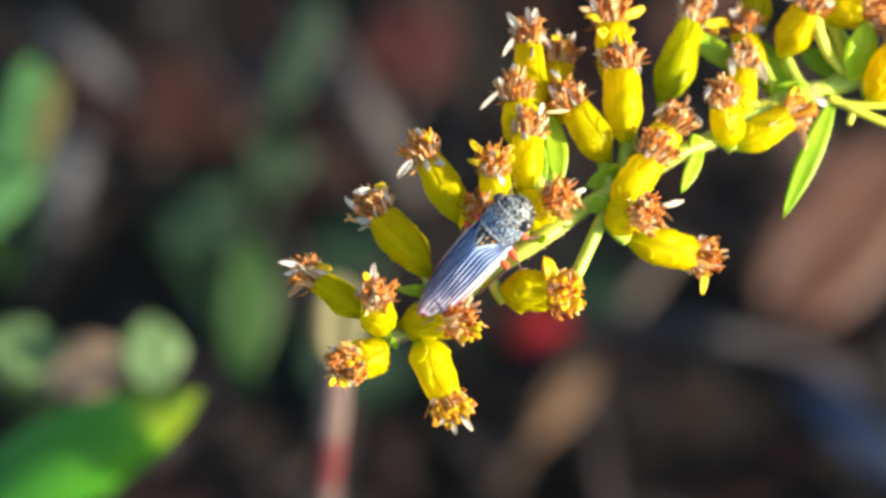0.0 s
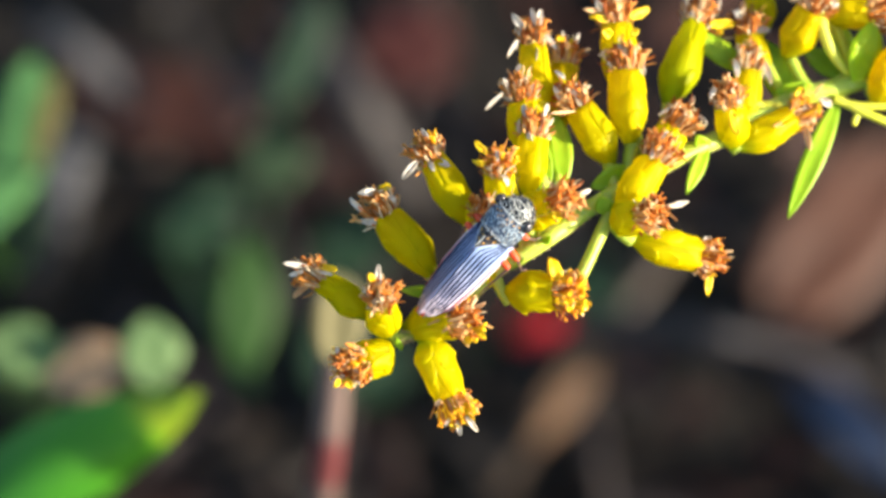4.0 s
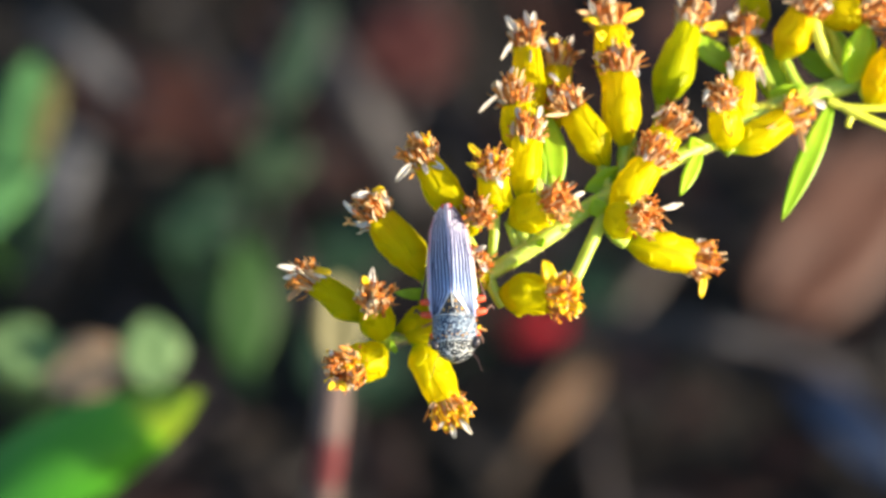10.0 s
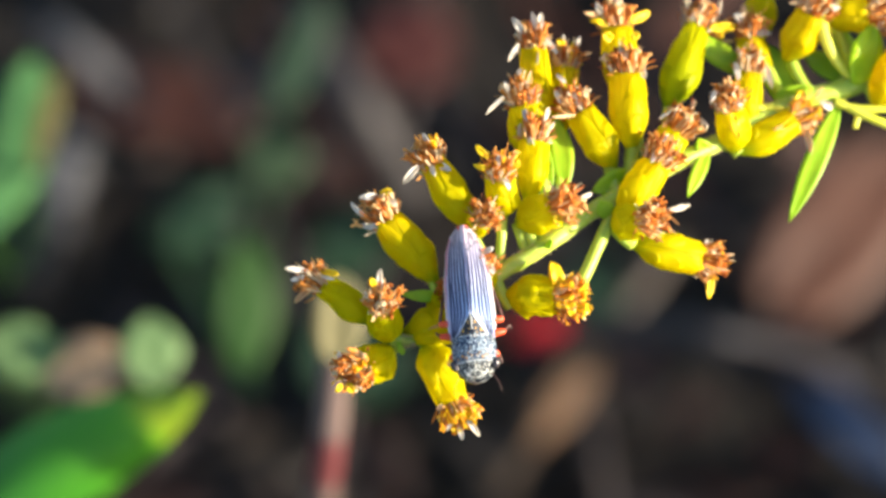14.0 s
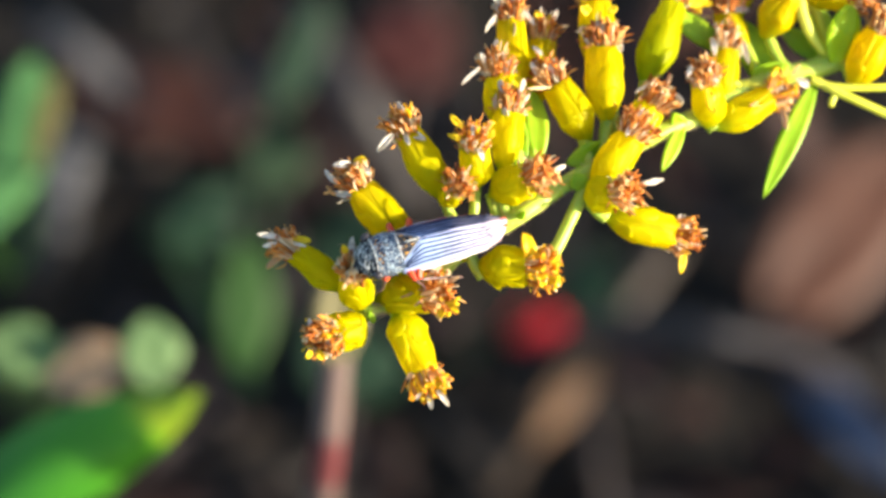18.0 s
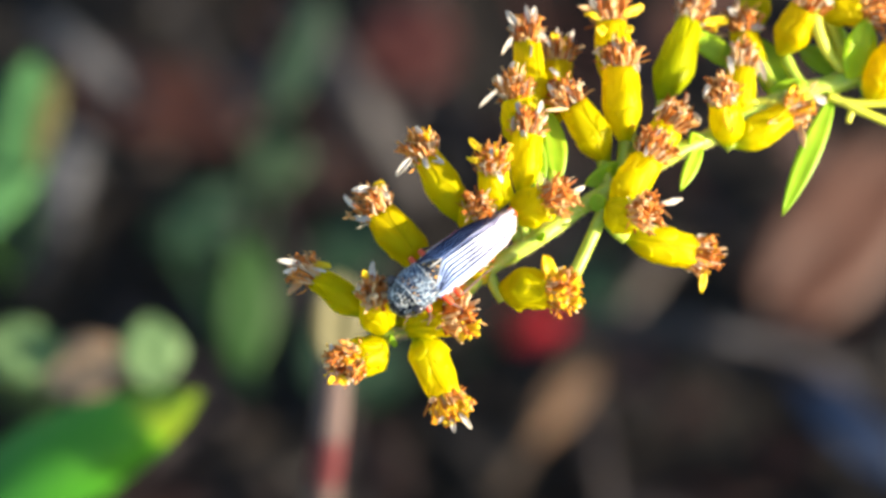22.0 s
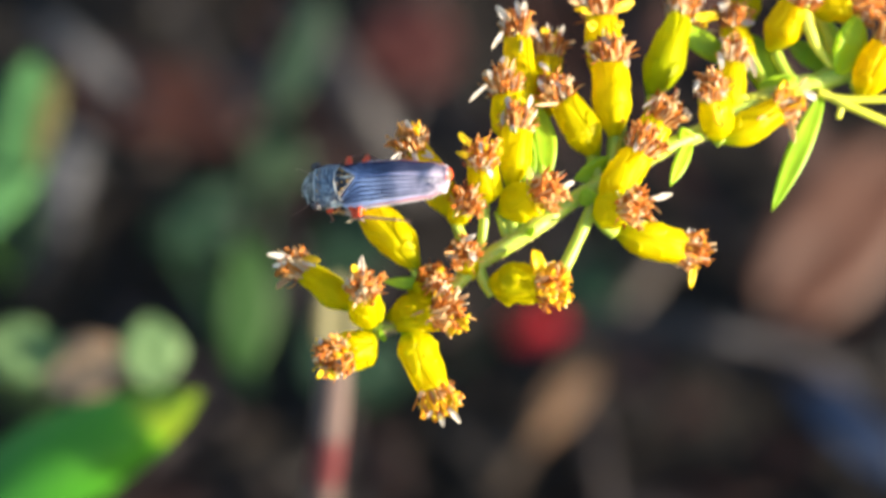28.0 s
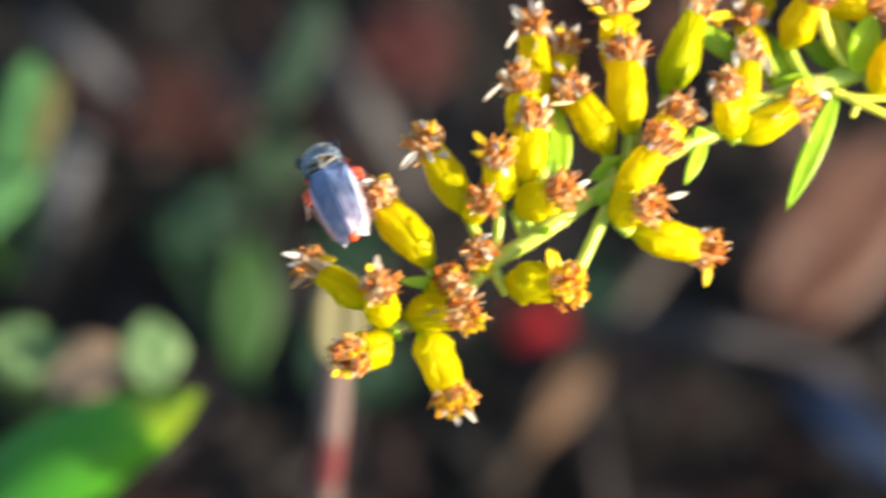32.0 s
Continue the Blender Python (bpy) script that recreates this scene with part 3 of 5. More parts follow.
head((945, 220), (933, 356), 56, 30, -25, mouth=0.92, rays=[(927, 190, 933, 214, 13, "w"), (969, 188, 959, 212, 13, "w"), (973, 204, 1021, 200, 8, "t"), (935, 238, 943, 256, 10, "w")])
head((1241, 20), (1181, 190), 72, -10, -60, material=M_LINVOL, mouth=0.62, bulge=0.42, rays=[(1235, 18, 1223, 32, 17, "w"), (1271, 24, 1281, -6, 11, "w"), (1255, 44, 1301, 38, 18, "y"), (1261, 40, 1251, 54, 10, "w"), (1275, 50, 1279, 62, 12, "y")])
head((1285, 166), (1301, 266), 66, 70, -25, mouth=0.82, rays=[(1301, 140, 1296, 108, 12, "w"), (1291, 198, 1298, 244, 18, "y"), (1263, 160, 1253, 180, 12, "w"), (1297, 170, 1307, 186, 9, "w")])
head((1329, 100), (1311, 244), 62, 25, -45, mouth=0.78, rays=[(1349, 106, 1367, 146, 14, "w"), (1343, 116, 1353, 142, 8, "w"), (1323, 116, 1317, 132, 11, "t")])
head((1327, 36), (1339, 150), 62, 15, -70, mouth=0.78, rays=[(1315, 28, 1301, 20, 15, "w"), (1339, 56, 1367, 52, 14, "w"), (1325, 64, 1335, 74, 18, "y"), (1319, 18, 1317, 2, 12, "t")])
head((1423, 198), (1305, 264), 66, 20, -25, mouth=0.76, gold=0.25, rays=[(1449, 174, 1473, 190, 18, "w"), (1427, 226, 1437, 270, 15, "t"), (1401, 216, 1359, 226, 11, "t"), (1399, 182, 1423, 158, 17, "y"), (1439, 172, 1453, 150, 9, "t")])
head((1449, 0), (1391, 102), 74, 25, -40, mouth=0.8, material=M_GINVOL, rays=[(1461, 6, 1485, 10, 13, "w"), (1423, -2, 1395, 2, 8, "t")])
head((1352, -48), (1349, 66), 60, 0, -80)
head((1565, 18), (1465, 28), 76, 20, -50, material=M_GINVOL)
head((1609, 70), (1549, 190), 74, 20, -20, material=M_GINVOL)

# short stalks from the stem to the heads
for pts, r0, r1 in (
        ([(650, 554, -5), (690, 590, -10), (720, 600, -12)], 7, 9),
        ([(668, 592, -25), (700, 602, -14)], 8, 9),
        ([(763, 488, -10), (775, 530, -16), (790, 562, -14)], 9, 9),
        ([(820, 382, -15), (850, 440, -20), (872, 488, -16)], 9, 9),
        ([(889, 366, -25), (886, 420, -24), (880, 480, -18)], 9, 9),
        ([(832, 400, -40), (850, 450, -30), (872, 488, -16)], 9, 9),
        ([(914, 390, -30), (925, 425, -24), (935, 448, -18)], 10, 10),
        ([(682, 628, -40), (698, 612, -20), (705, 602, -12)], 9, 9),
        ([(754, 616, -10), (748, 604, -12), (745, 592, -12)], 10, 10),
        ([(862, 500, -50), (868, 492, -20)], 10, 10),
        ([(762, 545, -50), (780, 570, -16)], 10, 10),
        ([(904, 538, -25), (886, 512, -18), (876, 486, -14)], 12, 10),
        ([(1088, 392, -10), (1080, 372, -10), (1066, 360, -18)], 13, 12),
        ([(1120, 428, -20), (1096, 410, -16), (1078, 380, -16)], 13, 12),
        ([(1024, 500, -10), (1040, 470, -8), (1064, 415, -4), (1084, 374, -8)], 11, 13),
        ([(1108, 384, -15), (1095, 370, -18), (1080, 352, -20)], 12, 12),
        ([(1152, 286, -45), (1160, 300, -26)], 11, 12),
        ([(1118, 258, -25), (1115, 300, -26), (1110, 332, -20)], 13, 12),
        ([(1112, 168, -75), (1130, 250, -50), (1150, 308, -22)], 11, 12),
        ([(944, 236, -70), (960, 320, -50), (1000, 405, -20)], 10, 10),
        ([(986, 238, -75), (990, 320, -50), (1010, 396, -20)], 9, 10),
        ([(1078, 292, -45), (1085, 320, -30), (1090, 344, -20)], 11, 11),
        ([(936, 278, -45), (945, 350, -40), (960, 430, -20)], 9, 10),
        ([(930, 350, -25), (935, 400, -24), (945, 440, -18)], 10, 10),
        ([(1184, 184, -60), (1180, 240, -45), (1190, 286, -24)], 10, 11),
        ([(1292, 260, -25), (1286, 242, -25)], 12, 12),
        ([(1308, 242, -45), (1300, 240, -28)], 12, 12),
        ([(1336, 148, -70), (1330, 190, -50), (1340, 210, -30)], 10, 10),
        ([(1308, 268, -25), (1295, 255, -26), (1280, 244, -26)], 12, 12),
        ([(1402, 104, -40), (1420, 140, -38), (1440, 164, -32)], 11, 12),
        ([(1346, 62, -80), (1370, 130, -60), (1390, 182, -32)], 9, 10),
        ([(1548, 172, -20), (1540, 150, -36)], 12, 12)):
    pedicel([sp(*p) for p in pts], r0, r1)
for pts, r0, r1 in (
        ([(1450, 14, -20), (1458, 56, -8), (1476, 98, -12), (1506, 132, -30)], 12, 9),
        ([(1470, 34, -50), (1488, 60, -46), (1510, 132, -40)], 9, 9),
        ([(1330, 186, -20), (1370, 186, -15), (1410, 190, -5)], 7, 6),
        ([(1476, 176, -10), (1520, 188, -6), (1640, 186, -10)], 8, 7),
        ([(1484, 176, -14), (1530, 200, -2), (1640, 246, -14)], 8, 8),
        ([(1520, 200, -8), (1514, 214, -2), (1512, 222, 2)], 7, 5)):
    pedicel([sp(*p) for p in pts], r0, r1, material=M_YSTEM)


def leaflet(pts, width, material, name="leaf", curl=0.12, lean=(0.1, -0.2, 1), label=""):
    """A narrow leaf of the spray from its foot to its tip."""
    a, b = sp(*pts[0]), sp(*pts[1])
    part(name, blade((b - a).length, width * U, 5 * U, curl=curl, fold=0.25, blunt=0.75, n=14, wave=0.05, seed=pts[0][0]), material, goldenrod, label, m=HOME @ aim(a, b - a, lean))


leaflet(((1486, 176, -20), (1402, 378, -5)), 42, M_LEAFSHADE, lean=(0.05, 0.1, 1), label="bright green lance-shaped leaf")
leaflet(((1252, 258, -20), (1220, 340, 0)), 27, M_LEAFLET, lean=(0.2, 0.1, 1))
leaflet(((790, 520, -20), (713, 519, 5)), 22, M_LEAFLET)
leaflet(((983, 506, 8), (976, 462, 24)), 21, M_YPETAL, name="yellow_petal", label="bright yellow petal")
leaflet(((1120, 300, -30), (1054, 334, -15)), 44, M_LEAFSHADE)
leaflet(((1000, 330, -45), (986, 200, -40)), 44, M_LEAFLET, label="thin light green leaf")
leaflet(((975, 330, -50), (950, 225, -50)), 30, M_LEAFSHADE)
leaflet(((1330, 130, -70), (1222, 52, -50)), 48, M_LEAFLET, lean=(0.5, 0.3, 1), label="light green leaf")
leaflet(((1400, 190, -60), (1362, 70, -60)), 60, M_LEAFSHADE)
leaflet(((1500, 140, -60), (1430, 82, -70)), 52, M_LEAFSHADE, lean=(0.5, 0.3, 1))
leaflet(((1514, 144, -20), (1550, 40, 0)), 66, M_LIME, lean=(0.4, -0.1, 1), label="lime green leaf, sunlight put into its colour")
leaflet(((1250, 268, -30), (1236, 246, 10)), 30, M_LEAFLET)
leaflet(((1076, 380, 0), (1062, 352, 14)), 34, M_LEAFLET)
leaflet(((1490, 130, -80), (1500, 40, -80)), 60, M_LEAFSHADE, lean=(0.6, 0, 1))
leaflet(((1370, 165, -30), (1440, 152, 0)), 26, M_LEAFLET)
leaflet(((968, 425, -10), (972, 432, 10)), 18, M_LEAFLET)
leaflet(((712, 622, -12), (704, 604, 4)), 12, M_LEAFLET)


# ---- leafhopper ----
hopper = tagged(new("leafhopper"), "pale blue leafhopper with dark wing stripes and red legs", "insect")
MM = 0.001


def lerp(stops, x):
    for (a, p), (b, q) in zip(stops, stops[1:]):
        if x <= b:
            f = (x - a) / (b - a)
            f = f * f * (3 - 2 * f)
            return p + (q - p) * f
    return stops[-1][1]


EDGE = [(-4.0, 0.20), (-3.86, 0.44), (-3.5, 0.68), (-2.6, 0.92), (-1.0, 1.09), (0.6, 1.15), (1.7, 1.07)]
RIDGE = [(-4.0, 0.92), (-3.0, 1.30), (-1.0, 1.74), (0.6, 1.90), (1.7, 1.84)]


def wing_point(x, c, side, lift=0.0):
    inner = max(0.0, (x - 0.55) / 1.15) * 0.80 + 0.012
    w = max(lerp(EDGE, x), inner + 0.02)
    y = inner + (w - inner) * c
    z = lerp(RIDGE, x) - 0.05 * max(0, (x - 0.55)) - (0.34 + 0.66 * min(1, w / 1.2)) * (y / max(w, 0.2)) ** 1.08 * min(1.0, w / 0.6) - 0.26 * c ** 9 * min(1.0, w / 0.6) + lift
    return Vector((x * MM, side * y * MM, z * MM))


def wing(side):
    bm = bmesh.new()
    rows = 30
    grid = {}
    for s in (0, 1):
        for i in range(rows + 1):
            x = 1.7 - 5.7 * i / rows
            for j in range(9):
                p = wing_point(x, j / 8, side, -0.05 * s)
                if s:
                    p.y *= 0.99
                grid[s, i, j] = bm.verts.new(p)
        for i in range(rows):
            for j in range(8):
                bm.faces.new((grid[s, i, j], grid[s, i + 1, j], grid[s, i + 1, j + 1], grid[s, i, j + 1]))
    for i in range(rows):
        for j in (0, 8):
            bm.faces.new((grid[0, i, j], grid[0, i + 1, j], grid[1, i + 1, j], grid[1, i, j]))
    for j in range(8):
        for i in (0, rows):
            bm.faces.new((grid[0, i, j], grid[0, i, j + 1], grid[1, i, j + 1], grid[1, i, j]))
    w = part("wing", bm, M_WING, hopper, "pale lavender-blue wing with dark stripes")
    # dark veins, converging to the rear
    for k, (c0, c1, x0, x1) in enumerate(((0.06, 0.14, 0.45, -3.10), (0.20, 0.30, 1.05, -3.55),
                                          (0.36, 0.45, 1.45, -3.25), (0.51, 0.60, 1.60, -3.60), (0.66, 0.74, 1.62, -3.20), (0.80, 0.86, 1.50, -3.40))):
        pts = []
        for i in range(19):
            f = i / 18
            pts.append(wing_point(x0 + (x1 - x0) * f, c0 + (c1 - c0) * f + 0.022 * noise.noise(Vector((f * 5, k, side))), side, 0.006))
        part("vein", tube(pts, [0.032 * MM, 0.056 * MM, 0.060 * MM, 0.048 * MM, 0.022 * MM], 6), M_VEIN, w)
    for x, c0, c1 in ((-1.30, 0.41, 0.56), (-2.05, 0.58, 0.71), (-2.45, 0.28, 0.43), (-0.60, 0.57, 0.70), (-2.70, 0.73, 0.85)):     # cross veins
        part("vein", tube([wing_point(x - 0.10 * i / 3, c0 + (c1 - c0) * i / 3, side, 0.006) for i in range(4)], [0.018 * MM, 0.020 * MM, 0.018 * MM], 6), M_VEIN, w)
    for c0, c1 in ((0.22, 0.40), (0.46, 0.55), (0.70, 0.72)):
        pts = [wing_point(-3.0 - 0.85 * i / 8, c0 + (c1 - c0) * i / 8, side, 0.006) for i in range(9)]
        part("vein", tube(pts, [0.014 * MM, 0.018 * MM, 0.010 * MM], 6), M_VEIN, w)
    pts = [wing_point(-2.75 - 0.45 * (i / 10) ** 1.2, 0.06 + 0.88 * i / 10, side, 0.006) for i in range(11)]
    part("vein", tube(pts, [0.012 * MM, 0.016 * MM, 0.012 * MM], 6), M_VEIN, w)
    if side > 0:     # the overlapping tip
        pts = spline([wing_point(x, c, side, 0.012) for x, c in ((-2.62, 0.10), (-2.85, 0.34), (-3.25, 0.46), (-3.65, 0.40), (-3.92, 0.10))], 16)
        part("tip_margin", tube(pts, [0.014 * MM, 0.022 * MM, 0.014 * MM], 6), M_VEIN, w)
        part("tip_margin", tube([p + Vector((0, 0.035 * MM, 0.004 * MM)) for p in pts[2:13]], [0.012 * MM, 0.022 * MM, 0.012 * MM], 6), M_EDGE, w, "pale margin of the wing tip")
    pts = [wing_point(0.6 - 4.1 * i / 20, 0.975, side, -0.06) for i in range(21)]
    part("red_streak", tube(pts, [0.02 * MM, 0.05 * MM, 0.065 * MM, 0.04 * MM], 8), M_COSTA, w, "red streak along the wing edge")
    pts = [wing_point(1.62 - 5.2 * i / 24, 1.0, side, -0.12) for i in range(25)]
    part("wing_margin", tube(pts, [0.06 * MM, 0.085 * MM, 0.08 * MM, 0.04 * MM], 8), M_EDGE, w, "pale wing margin")


wing(1)
wing(-1)


def dome(profile, x0, x1, name, material, label, low=0.72, rows=14, cols=15, back=0.0, bow=0.0):
    """A shield over the back: profile gives half width and crown height along x."""
    bm = bmesh.new()
    grid = []
    for i in range(rows + 1):
        f = i / rows
        row = []
        for j in range(cols + 1):
            c = 2 * j / cols - 1
            x = x0 + (x1 - x0) * f + bow * (1 - c * c) * (1 - f) + back * (c * c) * (f - 1) - 0.0
            w, h = lerp(profile[0], f), lerp(profile[1], f)
            a = c * math.pi * 0.5
            row.append(bm.verts.new((x * MM, w * math.sin(a) * MM, (low + (h - low) * math.cos(a) ** 0.8) * MM)))
        grid.append(row)
    for i in range(rows):
        for j in range(cols):
            bm.faces.new((grid[i][j], grid[i + 1][j], grid[i + 1][j + 1], grid[i][j + 1]))
    bm.faces.new([v for v in grid[-1]])
    bm.faces.new([r[0] for r in grid] + [r[-1] for r in grid[::-1]])
    return part(name, bm, material, hopper, label)


PRON_W, PRON_H = [(0, 1.05), (0.5, 1.11), (1, 1.05)], [(0, 1.88), (0.5, 1.84), (1, 1.64)]
shield = dome((PRON_W, PRON_H), 1.62, 2.92, "pronotum", M_PRON, "dark blue pronotum speckled with white", bow=-0.08)
CROWN_W = [(0, 1.04), (0.3, 1.00), (0.6, 0.84), (0.82, 0.58), (0.94, 0.33), (1, 0.10)]
CROWN_H = [(0, 1.65), (0.4, 1.50), (0.75, 1.26), (0.92, 1.04), (1, 0.84)]


def crown(x, y):
    """Height of the head's crown over a point of it, in millimetres."""
    f = max(0.0, min(1.0, (x - 2.80) / 1.10))
    return 0.45 + (lerp(CROWN_H, f) - 0.45) * max(0.0, math.cos(math.asin(min(0.98, abs(y) / lerp(CROWN_W, f))))) ** 0.8


hd = dome((CROWN_W, CROWN_H), 2.80, 3.90, "insect_head", M_HORN, "black head speckled with white dots", low=0.45)
# pale border lines across head and pronotum
for x, w, z, name in ((2.86, 1.07, 1.655, "collar_line"), (1.66, 0.93, 1.91, "rear_line")):
    pts = [Vector(((x + (0.12 if x > 2 else -0.1) * (1 - math.cos(a * 1.2))) * MM, w * math.sin(a) * MM, (0.72 + (z - 0.70) * math.cos(a) ** 0.8 + 0.015) * MM)) for a in [(-1.45 + 2.9 * i / 20) for i in range(21)]]
    part(name, tube(pts, [0.014 * MM, 0.020 * MM, 0.014 * MM], 6), M_LINE, hd)
# scutellum: a triangle between the wings
bm = bmesh.new()
tri = [[bm.verts.new(((0.52 + 1.16 * f) * MM, c * 0.80 * f * MM, (1.965 - 0.06 * f - 0.56 * (abs(c) * f) ** 1.25) * MM)) for c in [j / 4 - 1 for j in range(9)]] for f in [0.02 + 0.98 * i / 8 for i in range(9)]]
for p, q in zip(tri, tri[1:]):
    for j in range(8):
        bm.faces.new((p[j], q[j], q[j + 1], p[j + 1]))
ext = bmesh.ops.extrude_face_region(bm, geom=bm.faces[:])
for v in [v for v in ext["geom"] if isinstance(v, bmesh.types.BMVert)]:
    v.co.z -= 0.15 * MM
sc = part("scutellum", bm, M_SCUT, hopper, "dark triangular scutellum with orange spots")
part("midline", tube([Vector(((0.56 + 0.8 * i / 6) * MM, 0, (1.99 + 0.006 * i) * MM)) for i in range(7)], [0.012 * MM, 0.035 * MM, 0.02 * MM], 6), M_LINE, sc)
for s in (1, -1):
    part("side_line", tube([Vector(((0.60 + 1.02 * i / 8) * MM, s * (0.06 + 0.74 * i / 8) * MM, (1.968 - 0.06 * i / 8 - 0.50 * (i / 8) ** 1.25) * MM)) for i in range(9)], [0.010 * MM, 0.015 * MM, 0.012 * MM], 6), M_LINE, sc)
    # eye, bulging at the head's rear corner
    bm = bmesh.new()
    bmesh.ops.create_uvsphere(bm, u_segments=16, v_segments=10, radius=MM)
    bmesh.ops.scale(bm, vec=(0.32, 0.24, 0.30), verts=bm.verts)
    part("eye", bm, M_EYE, hd, "dark bulging eye", m=pose(3.0 * MM, s * 1.01 * MM, 1.12 * MM, 0, 0, -28 * s))
    pts = spline([(3.4 * MM, s * 0.75 * MM, 0.85 * MM), (3.7 * MM, s * 0.95 * MM, 0.88 * MM), (4.05 * MM, s * 1.12 * MM, 0.8 * MM), (4.4 * MM, s * 1.2 * MM, 0.7 * MM)], 12)
    part("antenna", tube(pts, [0.04 * MM, 0.016 * MM, 0.010 * MM, 0.006 * MM], 6), M_SHIN, hd)


def dot(x, y, z, nx, ny, r, material, parent):
    """A small raised spot on the insect's back, at x, y, z in millimetres, facing (nx, ny, 1)."""
    bm = bmesh.new()
    bmesh.ops.create_uvsphere(bm, u_segments=9, v_segments=6, radius=r * MM)
    bmesh.ops.scale(bm, vec=(1.15, 0.85, 0.35), verts=bm.verts)
    part("spot", bm, material, parent, m=aim(Vector((x, y, z)) * MM, (1, 0, -nx), (nx, ny, 1)))


for s in (1, -1):
    for x, y, r in ((0.98, 0.17, 0.055), (1.30, 0.18, 0.045), (1.36, 0.46, 0.075), (1.56, 0.22, 0.07), (1.58, 0.62, 0.065)):
        f = (x - 0.52) / 1.16
        dot(x, s * y, 1.965 - 0.06 * f - 0.56 * (y / 0.80) ** 1.25 + 0.005, 0.05, s * 0.6, r, M_SPOT, sc)
    for x, y, r in ((2.62, 0.14, 0.06), (2.70, 0.40, 0.075), (2.62, 0.60, 0.06), (2.72, 0.82, 0.055), (2.46, 0.30, 0.045)):
        a = math.asin(y / 1.12)
        h = lerp(PRON_H, (x - 1.62) / 1.30)
        dot(x, s * y, 0.72 + (h - 0.72) * math.cos(a) ** 0.8 + 0.012, 0.35, s * math.tan(a) * 0.9, r * 0.7, M_SPOT, shield)
    # pale curved marks on the crown
    for name, line2 in (("crown_mark", [(3.30 + 0.16 * math.sin(i / 8 * math.pi), 0.16 + 0.44 * i / 8) for i in range(9)]),
                        ("crown_mark", [(3.62 - 0.20 * (i / 8) ** 2, 0.10 + 0.42 * i / 8) for i in range(9)]),
                        ("eye_line", [(2.86 + 0.34 * i / 8, 0.78 + 0.06 * math.sin(i / 8 * math.pi)) for i in range(9)])):
        part(name, tube([Vector((x, s * y, crown(x, y) + 0.008)) * MM for x, y in line2], [0.014 * MM, 0.028 * MM, 0.014 * MM], 6), M_LINE, hd)
part("midline", tube([Vector((x, 0, crown(x, 0) + 0.006)) * MM for x in [3.02 + 0.40 * i / 6 for i in range(7)]], [0.012 * MM, 0.026 * MM, 0.012 * MM], 6), M_LINE, hd)
# white dots over the crown
dots = random.Random(4)
for i in range(8):
    f = 0.08 + 0.115 * i
    w, h = lerp(CROWN_W, f), lerp(CROWN_H, f)
    count = max(4, int(15 * w))
    for j in range(count):
        a = -1.15 + 2.3 * (j + dots.uniform(0.25, 0.75)) / count
        ff = f + dots.uniform(-0.05, 0.05)
        dot(2.80 + 1.10 * ff, w * math.sin(a), 0.45 + (h - 0.45) * math.cos(a) ** 0.8 + 0.004, 0.3 + 0.6 * f, math.tan(a) * 0.9, dots.uniform(0.026, 0.046), M_DOT, hd)
# body underneath: thorax and red abdomen
bm = tube([Vector((x * MM, 0, z * MM)) for x, z in ((3.2, 0.50), (2.6, 0.46), (1.8, 0.46), (0.8, 0.46), (-0.4, 0.44), (-1.6, 0.42), (-2.6, 0.46), (-3.4, 0.56), (-4.04, 0.62))],
          [0.22 * MM, 0.50 * MM, 0.54 * MM, 0.52 * MM, 0.48 * MM, 0.42 * MM, 0.35 * MM, 0.30 * MM, 0.24 * MM], 16)
for v in bm.verts:
    v.co.y *= 1.12
part("abdomen", bm, M_RED, hopper, "red abdomen under the wings")
for s in (1, -1):
    part("flank_stripe", tube([Vector(((2.4 - 5.4 * i / 14) * MM, s * (0.93 - 0.46 * (i / 14) ** 2.5) * MM, 0.56 * MM + 0.0001 * i / 14)) for i in range(15)], [0.04 * MM, 0.13 * MM, 0.12 * MM, 0.05 * MM], 8), M_EDGE, hopper, "white stripe along the flank")


LEGS = []


def leg(s, hip, knee, foot, toe):
    """A leg that swings about its hip: red thigh, dark shin, foot."""
    h = Vector(hip) * MM
    h.y *= s
    out = []
    for p in (knee, foot, toe):
        q = Vector(p) * MM
        q.y *= s
        out.append(q - h)
    thigh = part("leg", tube(spline([(0, 0, 0), out[0] * 0.5 + Vector((0, 0, 0.1 * MM)), out[0]], 8), [0.16 * MM, 0.21 * MM, 0.15 * MM], 8), M_RED, hopper, "red leg with a dark shin", m=Matrix.Translation(h))
    part("shin", tube(spline([out[0], (out[0] + out[1]) * 0.5, out[1]], 6), [0.09 * MM, 0.06 * MM, 0.045 * MM], 8), M_SHIN, thigh)
    part("foot", tube(spline([out[1], (out[1] + out[2]) * 0.5 + Vector((0, 0, 0.03 * MM)), out[2]], 5), [0.055 * MM, 0.05 * MM, 0.03 * MM], 6), M_SHIN, thigh)
    LEGS.append((thigh, h, s))


for s in (1, -1):
    leg(s, (2.3, 0.55, 0.45), (2.45, 1.18, 0.30), (2.55, 1.30, -0.55), (2.80, 1.35, -0.75))
    leg(s, (1.5, 0.60, 0.40), (1.35, 1.58, 0.25), (0.95, 1.85, -0.65), (1.15, 1.98, -0.85))
    leg(s, (0.8, 0.60, 0.42), (0.75, 1.56, 0.30), (-1.05, 1.20, -0.55), (-1.55, 1.15, -0.80))


